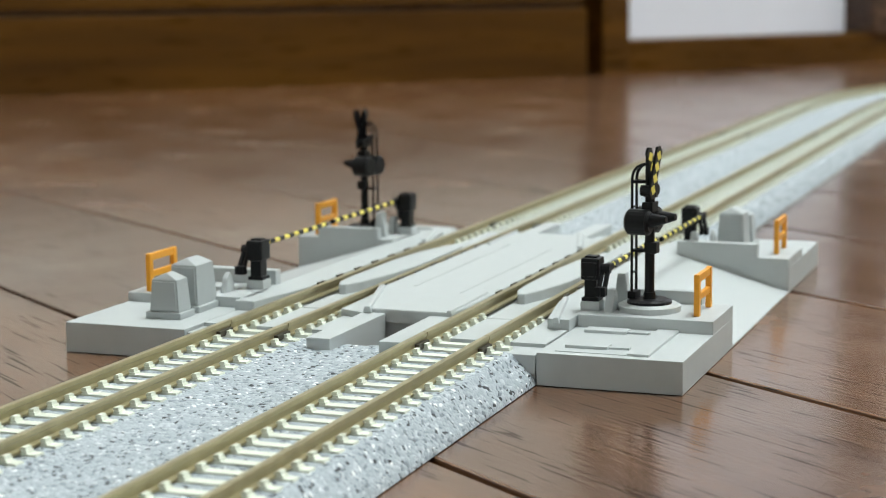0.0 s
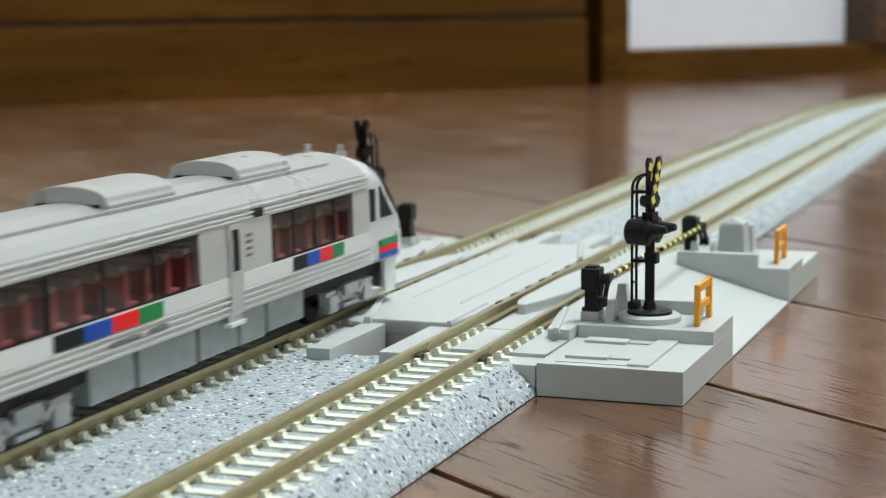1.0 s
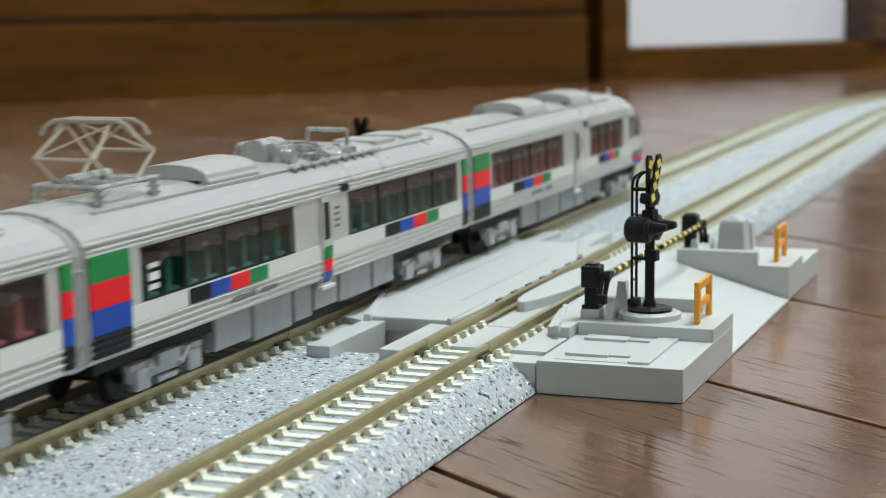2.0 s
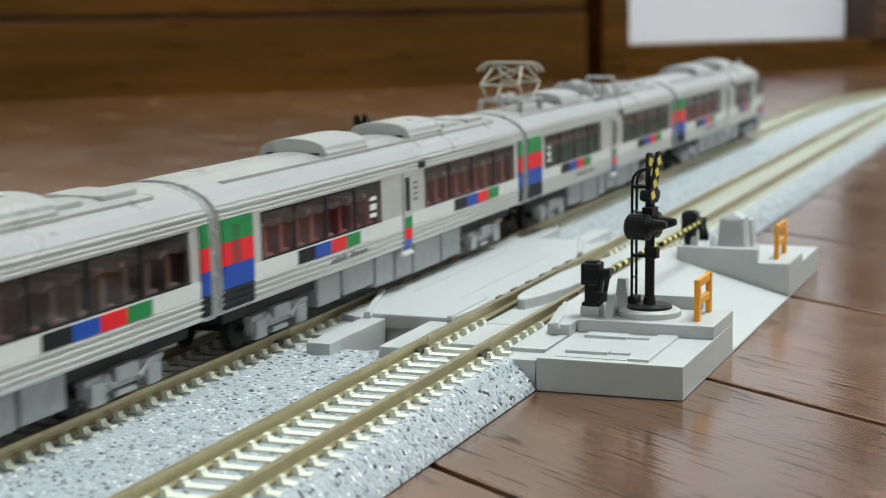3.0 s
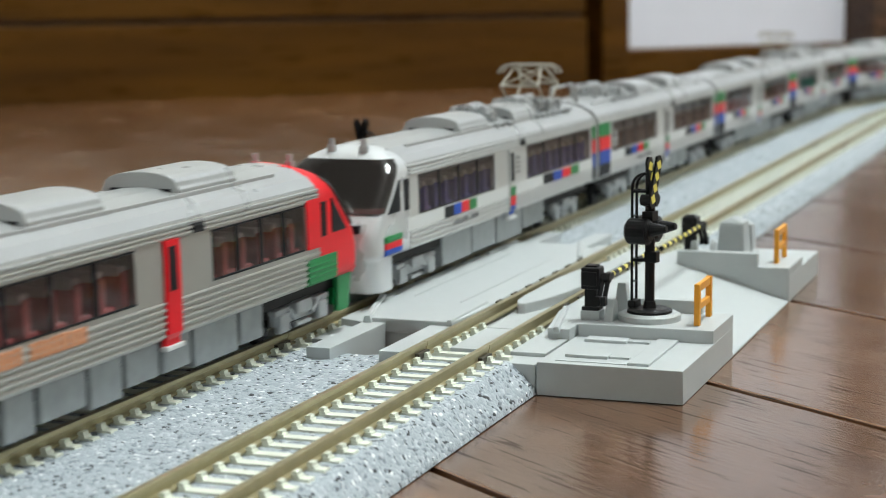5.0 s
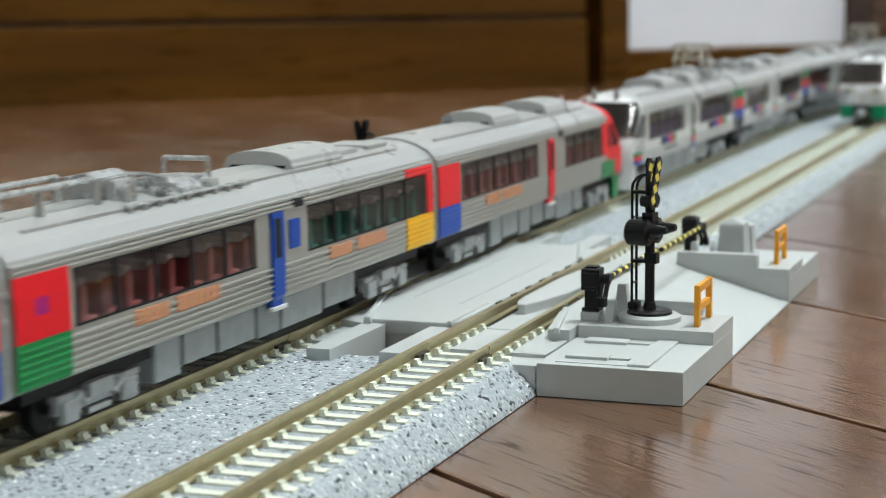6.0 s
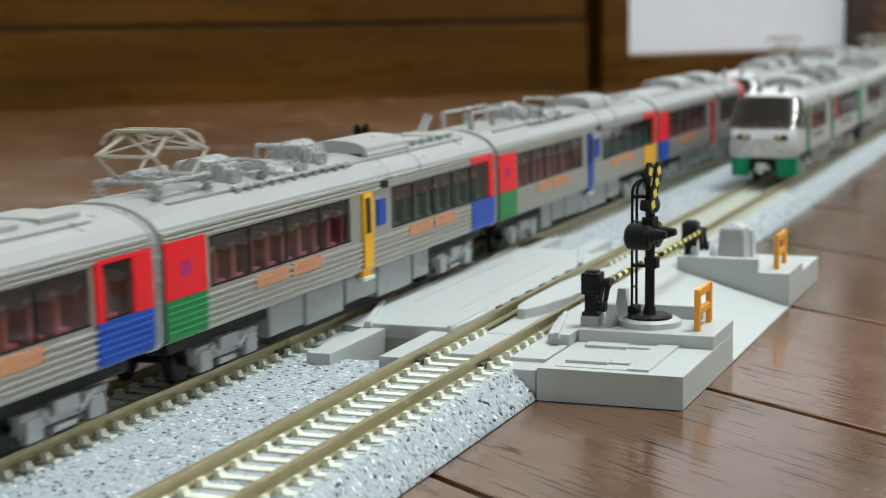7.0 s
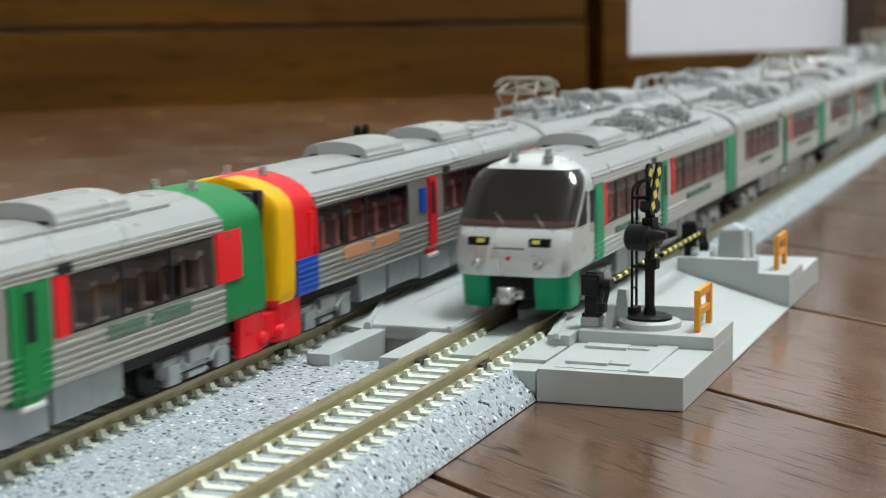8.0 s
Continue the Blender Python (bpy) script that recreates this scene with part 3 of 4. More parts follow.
def barrier(sign):
    """Barrier machine with its striped arm reaching along +y or -y."""
    t = thing("crossing_barrier", "black plastic barrier machine with a lowered yellow and black arm", "crossing barrier", "crossing barriers")
    part("socket", box(B(), -1.6, 1.6, -1.6, 1.6, 0, 1.6, 0.2), GREY, t)
    bm = box(B(), -1.0, 1.0, -1.3, 1.3, 1.5, 5.4, 0.2)
    box(bm, -1.4, 1.4, -1.5, 1.5, 1.5, 2.2, 0.15)
    box(bm, -1.5, 1.5, -1.8, 1.8, 5.0, 8.5, 0.35)
    box(bm, -1.2, 1.2, -2.15, -1.7, 5.6, 7.9, 0.2)
    box(bm, -1.0, 1.0, -1.0, 1.0, 8.4, 8.8, 0.15)
    part("machine", bm, BLACK, t)
    bm = B()
    for x in (1.7, 2.6):
        bar(bm, [(x, sign * 0.4, 7.2), (x, -sign * 2.6, 3.4)], 0.42, 8)
        box(bm, x - 0.4, x + 0.4, -sign * 2.6 - 0.8, -sign * 2.6 + 0.8, 2.7, 4.2, 0.15)
    rod(bm, (1.2, 0, 6.8), (3.0, 0, 6.8), 0.8, 12)
    box(bm, 1.6, 2.8, *sorted((0.0, sign * 3.0)), 6.3, 7.3, 0.15)
    part("counterweight", bm, BLACK, t)
    arm = part("arm", rod(B(), (2.2, sign * 2.5, 6.8), (2.2, sign * 33.4, 6.8), 0.4, 10), YELLOW, t, "yellow barrier arm with black bands")
    for k in range(8):
        y = 4.6 + 4.0 * k
        part("band", rod(B(), (2.2, sign * y, 6.8), (2.2, sign * min(y + 2.0, 33.5), 6.8), 0.45, 10), BLACK, arm, "black band")
    return t


def warning_board():
    t = thing("guard_board", "orange plastic guard rail board with an open frame", "guard rail", "guard boards")
    for y in (-4.2, 4.2):
        part("post", box(B(), -0.45, 0.45, y - 0.6, y + 0.6, 0, 6.6, 0.15), ORANGE, t)
    part("board", box(B(), -0.35, 0.35, -3.55, 3.55, 5.3, 6.55, 0.12), ORANGE, t)
    part("rail", box(B(), -0.35, 0.35, -3.55, 3.55, 2.4, 3.5, 0.12), ORANGE, t)
    return t


def relay_house(wx, wy, h):
    """Tapered cabinet on a plinth, with a hipped lid and raised door panels; wx and wy are half the plinth's sides."""
    t = thing("relay_cabinet", "small grey plastic relay cabinet with a hipped lid", "relay cabinet", "relay cabinets")
    part("plinth", box(B(), -wx, wx, -wy, wy, 0, 1.1, 0.2), GREYD, t)
    bm = B()
    lo = [(-0.84 * wx, -0.82 * wy), (0.84 * wx, -0.82 * wy), (0.84 * wx, 0.82 * wy), (-0.84 * wx, 0.82 * wy)]
    a = [bm.verts.new((x, y, 1.0)) for x, y in lo]
    b = [bm.verts.new((x * 0.84, y * 0.86, h)) for x, y in lo]
    c = [bm.verts.new((0, y * 0.45, h + 1.1)) for y in (-wy, wy)]
    for i in range(4):
        bm.faces.new((a[i], a[(i + 1) % 4], b[(i + 1) % 4], b[i]))
    bm.faces.new((b[1], b[2], c[1], c[0]))
    bm.faces.new((b[3], b[0], c[0], c[1]))
    bm.faces.new((b[0], b[1], c[0]))
    bm.faces.new((b[2], b[3], c[1]))
    bm.faces.new(a[::-1])
    bmesh.ops.recalc_face_normals(bm, faces=bm.faces[:])
    bmesh.ops.bevel(bm, geom=bm.edges[:], offset=0.13, segments=2, affect="EDGES", profile=0.6)
    part("housing", bm, GREYD, t)
    for s in (-1, 1):
        bm = B()
        vs = []
        for off in (0.0, 0.34):
            for z, k, v in ((1.5, 0.80, 0.81), (h - 0.35, 0.70, 0.715)):
                y, x = s * (v * wy + off), k * wx - 0.25
                vs.append((bm.verts.new((-x, y, z)), bm.verts.new((x, y, z))))
        (a0, a1), (b0, b1), (c0, c1), (d0, d1) = vs
        for f in ((c0, c1, d1, d0), (a0, a1, c1, c0), (b0, b1, d1, d0), (a0, c0, d0, b0), (a1, c1, d1, b1)):
            bm.faces.new(f)
        bmesh.ops.recalc_face_normals(bm, faces=bm.faces[:])
        part("door", bm, GREYD, t)
    return t


def fittings():
    """The fittings stand alike on both sides, half a turn round the crossing's centre."""
    def pair(ob, x, y, z, turn=0.0):
        ob.matrix_world = pose(x * MM, y * MM, z * MM, 0, 0, turn)
        copy_thing(ob, pose(-x * MM, -y * MM, z * MM, 0, 0, turn + 180))
    pair(signal(), 39.4, -34.7, 7.05, -9)
    pair(barrier(1), 30.5, -36.5, 6.95)
    pair(barrier(-1), 30.9, 32.4, 6.7)
    pair(warning_board(), 47.8, -33.6, 7.05)
    pair(warning_board(), 47.8, 36.4, 6.65)
    pair(relay_house(3.25, 2.5, 6.4), 36.9, 53.0, 5.0)
    pair(relay_house(3.3, 4.2, 7.8), 36.9, 45.2, 5.0)


# ---- trains ----
# heights above the rail head: floor edge, windows, gutter, crown
PROFILE = [(9.3, 7.4), (9.75, 8.2), (9.8, 14.0), (9.75, 18.0), (9.55, 21.4), (9.1, 22.6), (7.8, 23.9), (5.4, 25.1), (2.8, 25.8), (0.0, 26.0)]
CAR, CAR_C = 136.6, 133.4            # pitch of the coaches
RISE = 0.0014                         # roof fittings stand this much higher
WIN0, WIN1 = 13.2, 20.2


def half_width(z):
    z = max(z, 7.4)
    for (xa, za), (xb, zb) in zip(PROFILE, PROFILE[1:]):
        if z <= zb:
            return xa + (xb - xa) * (z - za) / (zb - za)
    return 0.0


def slab(bm, z0, z1, y0, y1, inner):
    """Both side walls between two heights, following the body's profile."""
    zs = [z0] + [z for _, z in PROFILE if z0 < z < z1] + [z1]
    for s in (-1, 1):
        outer = [(s * half_width(z), z) for z in zs]
        prism(bm, outer + [(s * inner, z1), (s * inner, z0)], "y", y0, y1)


def nose_ring(z, back, tip, lean, depth=3.6, n=24):
    """Plan outline of the cab at one height: back edges straight, front rounded."""
    w = half_width(z)
    out = [(-w, back)]
    for i in range(n + 1):
        a = math.pi * (1 - i / n)
        c, s = math.cos(a), math.sin(a)
        out.append((math.copysign(abs(c) ** 0.42, c) * w, (tip - lean - depth) + depth * abs(s) ** 0.75))
    out.append((w, back))
    return out


def nose_lean(z):
    """How far the front falls back at each height."""
    pts = [(2.0, 1.6), (7.4, 0.4), (10.0, 0.0), (12.4, 0.4), (13.8, 1.0), (15.2, 2.0), (23.4, 10.2), (24.6, 11.6), (26.0, 15.0)]
    for (a, la), (b, lb) in zip(pts, pts[1:]):
        if z <= b:
            return la + (lb - la) * (z - a) / (b - a)
    return 15.0


def nose_skin(bm, zs, back, tip, out=0.0, keep=None, flat=False):
    rings = []
    for z in zs:
        ring = nose_ring(z, back, tip, 0.12 * nose_lean(z), 1.6) if flat else nose_ring(z, back, tip, nose_lean(z))
        if keep:
            ring = ring[keep[0]:keep[1]]
        rings.append([bm.verts.new((x * (1 + out / 10), y + out, z)) for x, y in ring])
    for a, b in zip(rings, rings[1:]):
        for i in range(len(a) - 1):
            if len({a[i].co.to_tuple(5), a[i + 1].co.to_tuple(5), b[i + 1].co.to_tuple(5), b[i].co.to_tuple(5)}) > 2:
                bm.faces.new((a[i], a[i + 1], b[i + 1], b[i]))
    return rings


def arched_unit(bm, y0, y1):
    """Roof cooler: an arched hood across the car on a low base."""
    n = 12
    poly = [(-6.0, 22.6), (-6.0, 24.4)]
    poly += [(-5.7 * math.cos(math.pi * i / n), 24.7 + 2.0 * math.sin(math.pi * i / n) ** 0.8) for i in range(n + 1)]
    poly += [(6.0, 24.4), (6.0, 22.6)]
    prism(bm, poly, "y", y0 + 1.5, y1 - 1.5, 0.18)
    box(bm, -6.3, 6.3, y0 + 0.4, y1 - 0.4, 22.6, 23.9, 0.2)
    return bm


def pantograph(t, y, low=0.0):
    """Raised diamond current collector on insulators: low frame, folding arms with crossed braces, two shoes with bent horns."""
    bm = B()
    for sx in (-1, 1):
        bar(bm, [(sx * 4.5, y - 8, 26.3), (sx * 4.5, y + 8, 26.3)], 0.35, 6)
        bar(bm, [(-4.6, y + sx * 7.0, 26.3), (4.6, y + sx * 7.0, 26.3)], 0.35, 6)
        bar(bm, [(-4.6, y + sx * 3.0, 26.4), (4.6, y + sx * 3.0, 26.4)], 0.45, 8)
    rod(bm, (-1.2, y - 5.0, 26.9), (-1.2, y + 5.0, 26.9), 0.7, 8)
    base = part("pantograph", bm, METAL, t, "raised grey metal pantograph")
    base.location.z = RISE
    for sx in (-1, 1):
        for d in (-1, 1):
            bm = rod(B(), (sx * 4.5, y + d * 7, 23.6), (sx * 4.5, y + d * 7, 26.2), 0.5, 8)
            for z in (24.2, 25.0, 25.8):
                rod(bm, (sx * 4.5, y + d * 7, z), (sx * 4.5, y + d * 7, z + 0.35), 0.85, 10)
            part("insulator", bm, METAL, base)
            part("arm", bar(B(), [(sx * 4.2, y + d * 3.0, 26.4), (sx * 4.4, y + d * 7.4, 29.8), (sx * 3.2, y + d * 1.6, 33.7 - low)], 0.27, 6), PANTO, base)
    for d in (-1, 1):
        part("brace", bar(B(), [(-4.4, y + d * 7.4, 29.8), (4.4, y + d * 7.4, 29.8)], 0.27, 6), PANTO, base)
        for sx in (-1, 1):
            part("brace", bar(B(), [(sx * -4.2, y + d * 7.2, 29.9), (sx * 3.0, y + d * 1.8, 33.6 - low)], 0.17, 6), PANTO, base)
        shoe = bar(B(), [(-7.0, y + d * 1.7, 32.4 - low), (-6.2, y + d * 1.7, 33.6 - low), (-4.9, y + d * 1.7, 34.2 - low), (4.9, y + d * 1.7, 34.2 - low), (6.2, y + d * 1.7, 33.6 - low), (7.0, y + d * 1.7, 32.4 - low)], 0.3, 6)
        box(shoe, -4.9, 4.9, y + d * 1.7 - 0.45, y + d * 1.7 + 0.45, 34.1 - low, 34.55 - low, 0.1)
        part("contact_shoe", shoe, PANTO, base)


def roof_gear(t, y, n, seed):
    """Switch boxes, a drum, a low saddle, insulators and cables beside a pantograph."""
    rnd = random.Random(seed)
    for k in range(n):
        yy = y + k * 7.6
        if k % 4 == 0:
            bm = box(B(), -4.6, 3.4, yy - 2.4, yy + 3.4, 23.4, 27.6, 0.5)
            rod(bm, (-0.6, yy - 3.4, 26.0), (-0.6, yy + 4.4, 26.0), 2.5, 18)
            rod(bm, (-5.4, yy + 0.4, 25.4), (4.4, yy + 0.4, 25.4), 1.5, 14)
            for x in (-3.8, -2.6, 1.4, 2.6):
                box(bm, x - 0.25, x + 0.25, yy - 2.7, yy + 3.7, 24.0, 27.9, 0.1)
            name = "switch_box"
        elif k % 4 == 1:
            bm = box(B(), -3.4, 4.6, yy - 1.6, yy + 2.2, 23.4, 25.4 + rnd.uniform(0, 0.5), 0.35)
            for sx in (-5.2, -2.4, 2.4, 5.2):
                rod(bm, (sx, yy, 23.4), (sx, yy, 27.0), 0.45, 8)
                for z in (24.2, 25.1, 26.0):
                    rod(bm, (sx, yy, z), (sx, yy, z + 0.4), 0.95, 10)
            bar(bm, [(-5.2, yy, 27.0), (-2.4, yy, 27.4), (2.4, yy, 27.4), (5.2, yy, 27.0)], 0.3, 6)
            name = "high_voltage_unit"
        elif k % 4 == 2:
            arc = [(-4.8, 23.2)] + [(-4.8 * math.cos(math.pi * i / 10), 24.6 + 1.9 * math.sin(math.pi * i / 10)) for i in range(11)] + [(4.8, 23.2)]
            bm = prism(B(), arc, "y", yy - 2.6, yy + 3.4, 0.2)
            box(bm, -5.2, 5.2, yy - 3.0, yy - 2.2, 23.2, 25.2, 0.2)
            name = "saddle_box"
        else:
            bm = bar(B(), [(-3.6, yy, 23.2), (-3.6, yy, 28.2), (3.6, yy, 28.2), (3.6, yy, 23.2)], 0.38, 8)
            box(bm, -2.6, 2.2, yy - 2.4, yy + 1.2, 23.4, 26.0, 0.35)
            rod(bm, (3.4, yy - 2.0, 24.6), (5.8, yy - 2.0, 24.6), 1.1, 12)
            name = "earthing_frame"
        part(name, bm, METAL, t).location.z = RISE - 0.0006
    bm = B()
    for sx in (-6.3, 6.3):
        bar(bm, [(sx, y - 5, 24.6), (sx, y + n * 7.6, 24.6)], 0.32, 6)
        for k in range(2 * n + 1):
            box(bm, sx - 0.6, sx + 0.6, y - 4.5 + k * 3.8, y - 3.6 + k * 3.8, 22.8, 24.7, 0.12)
    part("cable", bm, METAL, t).location.z = RISE - 0.0008


def conduit(t, y0, y1):
    """Cable conduits along the roof, held by small clamps, and a folded arm."""
    for x in (-4.0, 4.0):
        bm = bar(B(), [(x, y0, 25.0), (x, y1, 25.0)], 0.32, 8)
        y = y0 + 2.0
        while y < y1:
            box(bm, x - 0.8, x + 0.8, y - 0.5, y + 0.5, 24.2, 25.5, 0.15)
            y += 4.6
        part("conduit", bm, METAL, t).location.z = RISE - 0.0006
    arm = bar(B(), [(-2.4, y1 - 1, 24.8), (-1.6, y1 + 1.6, 28.4)], 0.9, 8)
    rod(arm, (-3.2, y1 - 1, 24.6), (0.6, y1 - 1, 24.6), 0.7, 8)
    part("folded_arm", arm, METAL, t).location.z = RISE - 0.0006


def bus_bars(t, y0, y1):
    bm = B()
    k = int((y1 - y0) / 9)
    for x in (-3.0, 3.0):
        bar(bm, [(x, y0, 27.6), (x, y1, 27.6)], 0.4, 6)
        for i in range(k + 1):
            y = y0 + (y1 - y0) * i / k
            rod(bm, (x, y, 23.5), (x, y, 27.5), 0.6, 8)
    part("bus_bar", bm, METAL, t).location.z = RISE


def bogie(t, y):
    bm = B()
    for sx in (-1, 1):
        x = sx * 7.0
        box(bm, *sorted((x, x + sx * 1.3)), y - 8.8, y + 8.8, 2.6, 4.6, 0.3)
        for d in (-6.8, 6.8):
            box(bm, *sorted((x + sx * 0.8, x + sx * 2.0)), y + d - 1.7, y + d + 1.7, 1.6, 4.4, 0.3)
            box(bm, *sorted((x + sx * 0.2, x + sx * 1.7)), y + d - 2.6, y + d + 2.6, 4.3, 5.2, 0.25)
        box(bm, *sorted((x + sx * 0.6, x + sx * 2.1)), y - 2.8, y + 2.8, 3.6, 5.6, 0.3)
        rod(bm, (x + sx * 1.2, y - 2.4, 2.0), (x + sx * 1.2, y + 2.4, 2.0), 0.5, 8)
        bar(bm, [(x + sx * 1.7, y - 5.5, 4.9), (x + sx * 1.7, y - 3.0, 3.2)], 0.4, 6)
        bar(bm, [(x + sx * 1.7, y + 5.5, 4.9), (x + sx * 1.7, y + 3.0, 3.2)], 0.4, 6)
    box(bm, -6.9, 6.9, y - 2.5, y + 2.5, 3.0, 6.6, 0.2)
    b = part("bogie", bm, BOGIE, t, "grey moulded bogie frame")
    for d in (-6.8, 6.8):
        w = B()
        for sx in (-1, 1):
            rod(w, (sx * 3.9, y + d, 2.75), (sx * 4.9, y + d, 2.75), 2.75, 24)
            rod(w, (sx * 3.6, y + d, 2.75), (sx * 3.9, y + d, 2.75), 3.3, 24)
        rod(w, (-6.8, y + d, 2.75), (6.8, y + d, 2.75), 0.6, 8)
        part("wheelset", w, DARK, b, "dark metal wheelset")


def underfloor(t, y0, y1, seed, reach):
    rnd = random.Random(seed)
    y = y0
    while y < y1 - 6:
        L = rnd.uniform(7, 17)
        L = min(L, y1 - y)
        d = rnd.uniform(1.6, 3.0)
        part("underfloor_box", box(B(), -8.6, 8.6, y + 0.5, y + L - 0.5, d, 7.2, 0.3), UNDER, t)
        y += L
    part("chassis", box(B(), -8.0, 8.0, -reach, reach, 5.4, 7.45, 0.1), DARK, t)


def sheet(y0, y1, z0, z1, s, off):
    """One pane of a window band, following the side."""
    bm = B()
    zs = [z0] + [z for _, z in PROFILE if z0 < z < z1] + [z1]
    cols = [[bm.verts.new((s * (half_width(z) + off), y, z)) for z in zs] for y in (y0, y1)]
    for i in range(len(zs) - 1):
        quad = (cols[0][i], cols[1][i], cols[1][i + 1], cols[0][i + 1])
        bm.faces.new(quad if s > 0 else quad[::-1])
    return bm


def side_panel(bm, y0, y1, z0, z1, off=0.06, sides=(-1, 1)):
    """Thin painted panel lying on the side."""
    for s in sides:
        zs = [z0] + [z for _, z in PROFILE if z0 < z < z1] + [z1]
        poly = [(s * (half_width(z) + off), z) for z in zs] + [(s * (half_width(z) - 0.25), z) for z in reversed(zs)]
        prism(bm, poly, "y", y0, y1)
    return bm


def bead(y0, y1, z, s, out=0.0, bm=None):
    """One rounded bead pressed out of the side."""
    w = half_width(z) + out
    h = 0.27
    poly = [(s * (w - 0.2), z - h), (s * (w + 0.22), z - 0.75 * h), (s * (w + 0.3), z), (s * (w + 0.22), z + 0.75 * h), (s * (w - 0.2), z + h)]
    return prism(bm or B(), poly, "y", y0, y1)


def word_bars(y0, y1, z0, z1, seed):
    """Writing too small to read: short upright strokes in two words."""
    rnd = random.Random(seed)
    bm = B()
    y = y0
    mid = y0 + (y1 - y0) * rnd.uniform(0.35, 0.55)
    while y < y1:
        w = rnd.uniform(0.9, 1.5)
        if not mid < y < mid + 1.6:
            side_panel(bm, y, min(y + w, y1), z0 + 0.15, z1 - rnd.uniform(0.1, 0.3), 0.36)
        y += w + rnd.uniform(0.25, 0.45)
    return bm


def car(label, group, skin, windows, doors, panels, seats, cab=0, nose=None, skirt=None, coolers=(), gear=(), pants=(), bars=(), pipes=(), seed=1, screen_frame=None, flat=False, decal_end=-1, length=CAR, front_seats=None):
    """A coach, its front towards +y, its origin on the rail head at mid length. cab: 1 in front, -1 at the rear, 0 none."""
    t = thing("train_coach", label, "model train", group)
    y0, y1 = -length / 2 + 1.5, length / 2 - 1.5
    back, tip = (length / 2 - 14.5, length / 2 - 0.5) if flat else (length / 2 - 16.5, length / 2 - 0.2)
    if cab > 0:
        y1 = back
    if cab < 0:
        y0 = -back
    # shell with open window bands
    bm = B()
    slab(bm, 7.4, WIN0, y0, y1, 8.9)
    slab(bm, WIN1, 22.3, y0, y1, 8.9)
    edges = [y0] + [v for w in sorted(windows) for v in w[:2]] + [y1]
    for a, b in zip(edges[::2], edges[1::2]):
        slab(bm, WIN0, WIN1, a, b, 8.9)
    for y in (y0, y1 - 0.8):
        prism(bm, [(-8.9, 7.4), (8.9, 7.4), (8.9, 22.2), (-8.9, 22.2)], "y", y, y + 0.8)
    body = part("body", bm, skin, t)
    # beads pressed in the sides
    beads = (8.0, 8.85, 9.7, 10.55, 20.7, 21.3) + ((11.4, 12.25) if skin is STEEL else ())
    for z in beads:
        for s in (-1, 1):
            part("bead", bead(y0 + 0.2, y1 - 0.2, z, s), skin, body)
    bm = B()
    prof = [(x, z) for x, z in PROFILE if z >= 22.6]
    left = [(-x, z) for x, z in reversed(prof[:-1])]
    prism(bm, [(9.25, 21.9)] + prof + left + [(-9.25, 21.9)], "y", y0, y1)
    roof = part("roof", bm, ROOF, t, "pale grey roof")
    for s in (-1, 1):
        part("gutter", box(B(), *sorted((s * 9.2, s * 9.75)), y0, y1, 21.7, 22.15, 0.12), ROOF, roof)
        part("roof_rib", box(B(), *sorted((s * 5.6, s * 6.2)), y0 + 8, y1 - 8, 24.6, 25.2, 0.12), ROOF, roof)
    # windows
    for wy0, wy1, n in windows:
        for s in (-1, 1):
            win = part("window", side_panel(B(), wy0, wy0 + 0.55, WIN0, WIN1, 0.02, (s,)), INK, t)
            for k in range(n):
                a, b = wy0 + (wy1 - wy0) * k / n, wy0 + (wy1 - wy0) * (k + 1) / n
                pane = part("pane", sheet(a + 0.3, b + 0.1, WIN0, WIN1, s, -0.12), GLASS, win)
                pane.visible_shadow = False
                if k:
                    part("mullion", side_panel(B(), a - 0.12, a + 0.62, WIN0, WIN1, -0.02, (s,)), INK, win)
            part("frame", side_panel(side_panel(B(), wy0, wy1, WIN1 - 0.25, WIN1, 0.05, (s,)), wy0, wy1, WIN0, WIN0 + 0.25, 0.05, (s,)), INK, win)
            for z in ((14.4, 15.1), (15.6, 16.6), (17.2, 17.8)) if skin is SILVER and not cab and wy0 < -40 else ():
                part("decal", side_panel(B(), *((wy1 - 4.8, wy1 - 2.2) if decal_end > 0 else (wy0 + 2.0, wy0 + 4.6)), *z, -0.06, (s,)), BAND, win)
    # interior: floor tray, seat rows, and an added mid wall blocking light through the coach
    inside = part("interior", box(box(B(), -8.8, 8.8, y0 + 1, y1 - 1, 7.6, 11.0), -0.25, 0.25, y0 + 1, y1 - 1, 11.0, 21.6), INNER, t)
    y = y0 + 5
    while y < y1 - 4:
        for sx in (-1, 1):
            bm = box(B(), *sorted((sx * 1.2, sx * 8.6)), y, y + 3.4, 11.0, 13.6, 0.3)
            box(bm, *sorted((sx * 1.2, sx * 8.6)), y, y + 1.4, 13.0, 17.6, 0.35)
            part("seat", bm, front_seats if front_seats and y > 8 else seats, inside)
            part("headrest", box(B(), *sorted((sx * 1.6, sx * 8.2)), y - 0.15, y + 1.6, 17.0, 18.3, 0.3), HEADREST, inside)
        y += 5.4
    # doors: recessed leaf with its own window
    for dy, colour in doors:
        for s in (-1, 1):
            d = part("door", side_panel(B(), dy - 1.9, dy + 1.9, 6.4, 20.4, 0.42, (s,)), colour, t)
            part("door_window", side_panel(B(), dy - 1.25, dy + 0.75, 13.8, 19.6, 0.47, (s,)), INK, d)
            part("step", box(B(), *sorted((s * 9.2, s * 10.2)), dy - 2.4, dy + 2.4, 6.0, 6.6, 0.12), BAND, d)
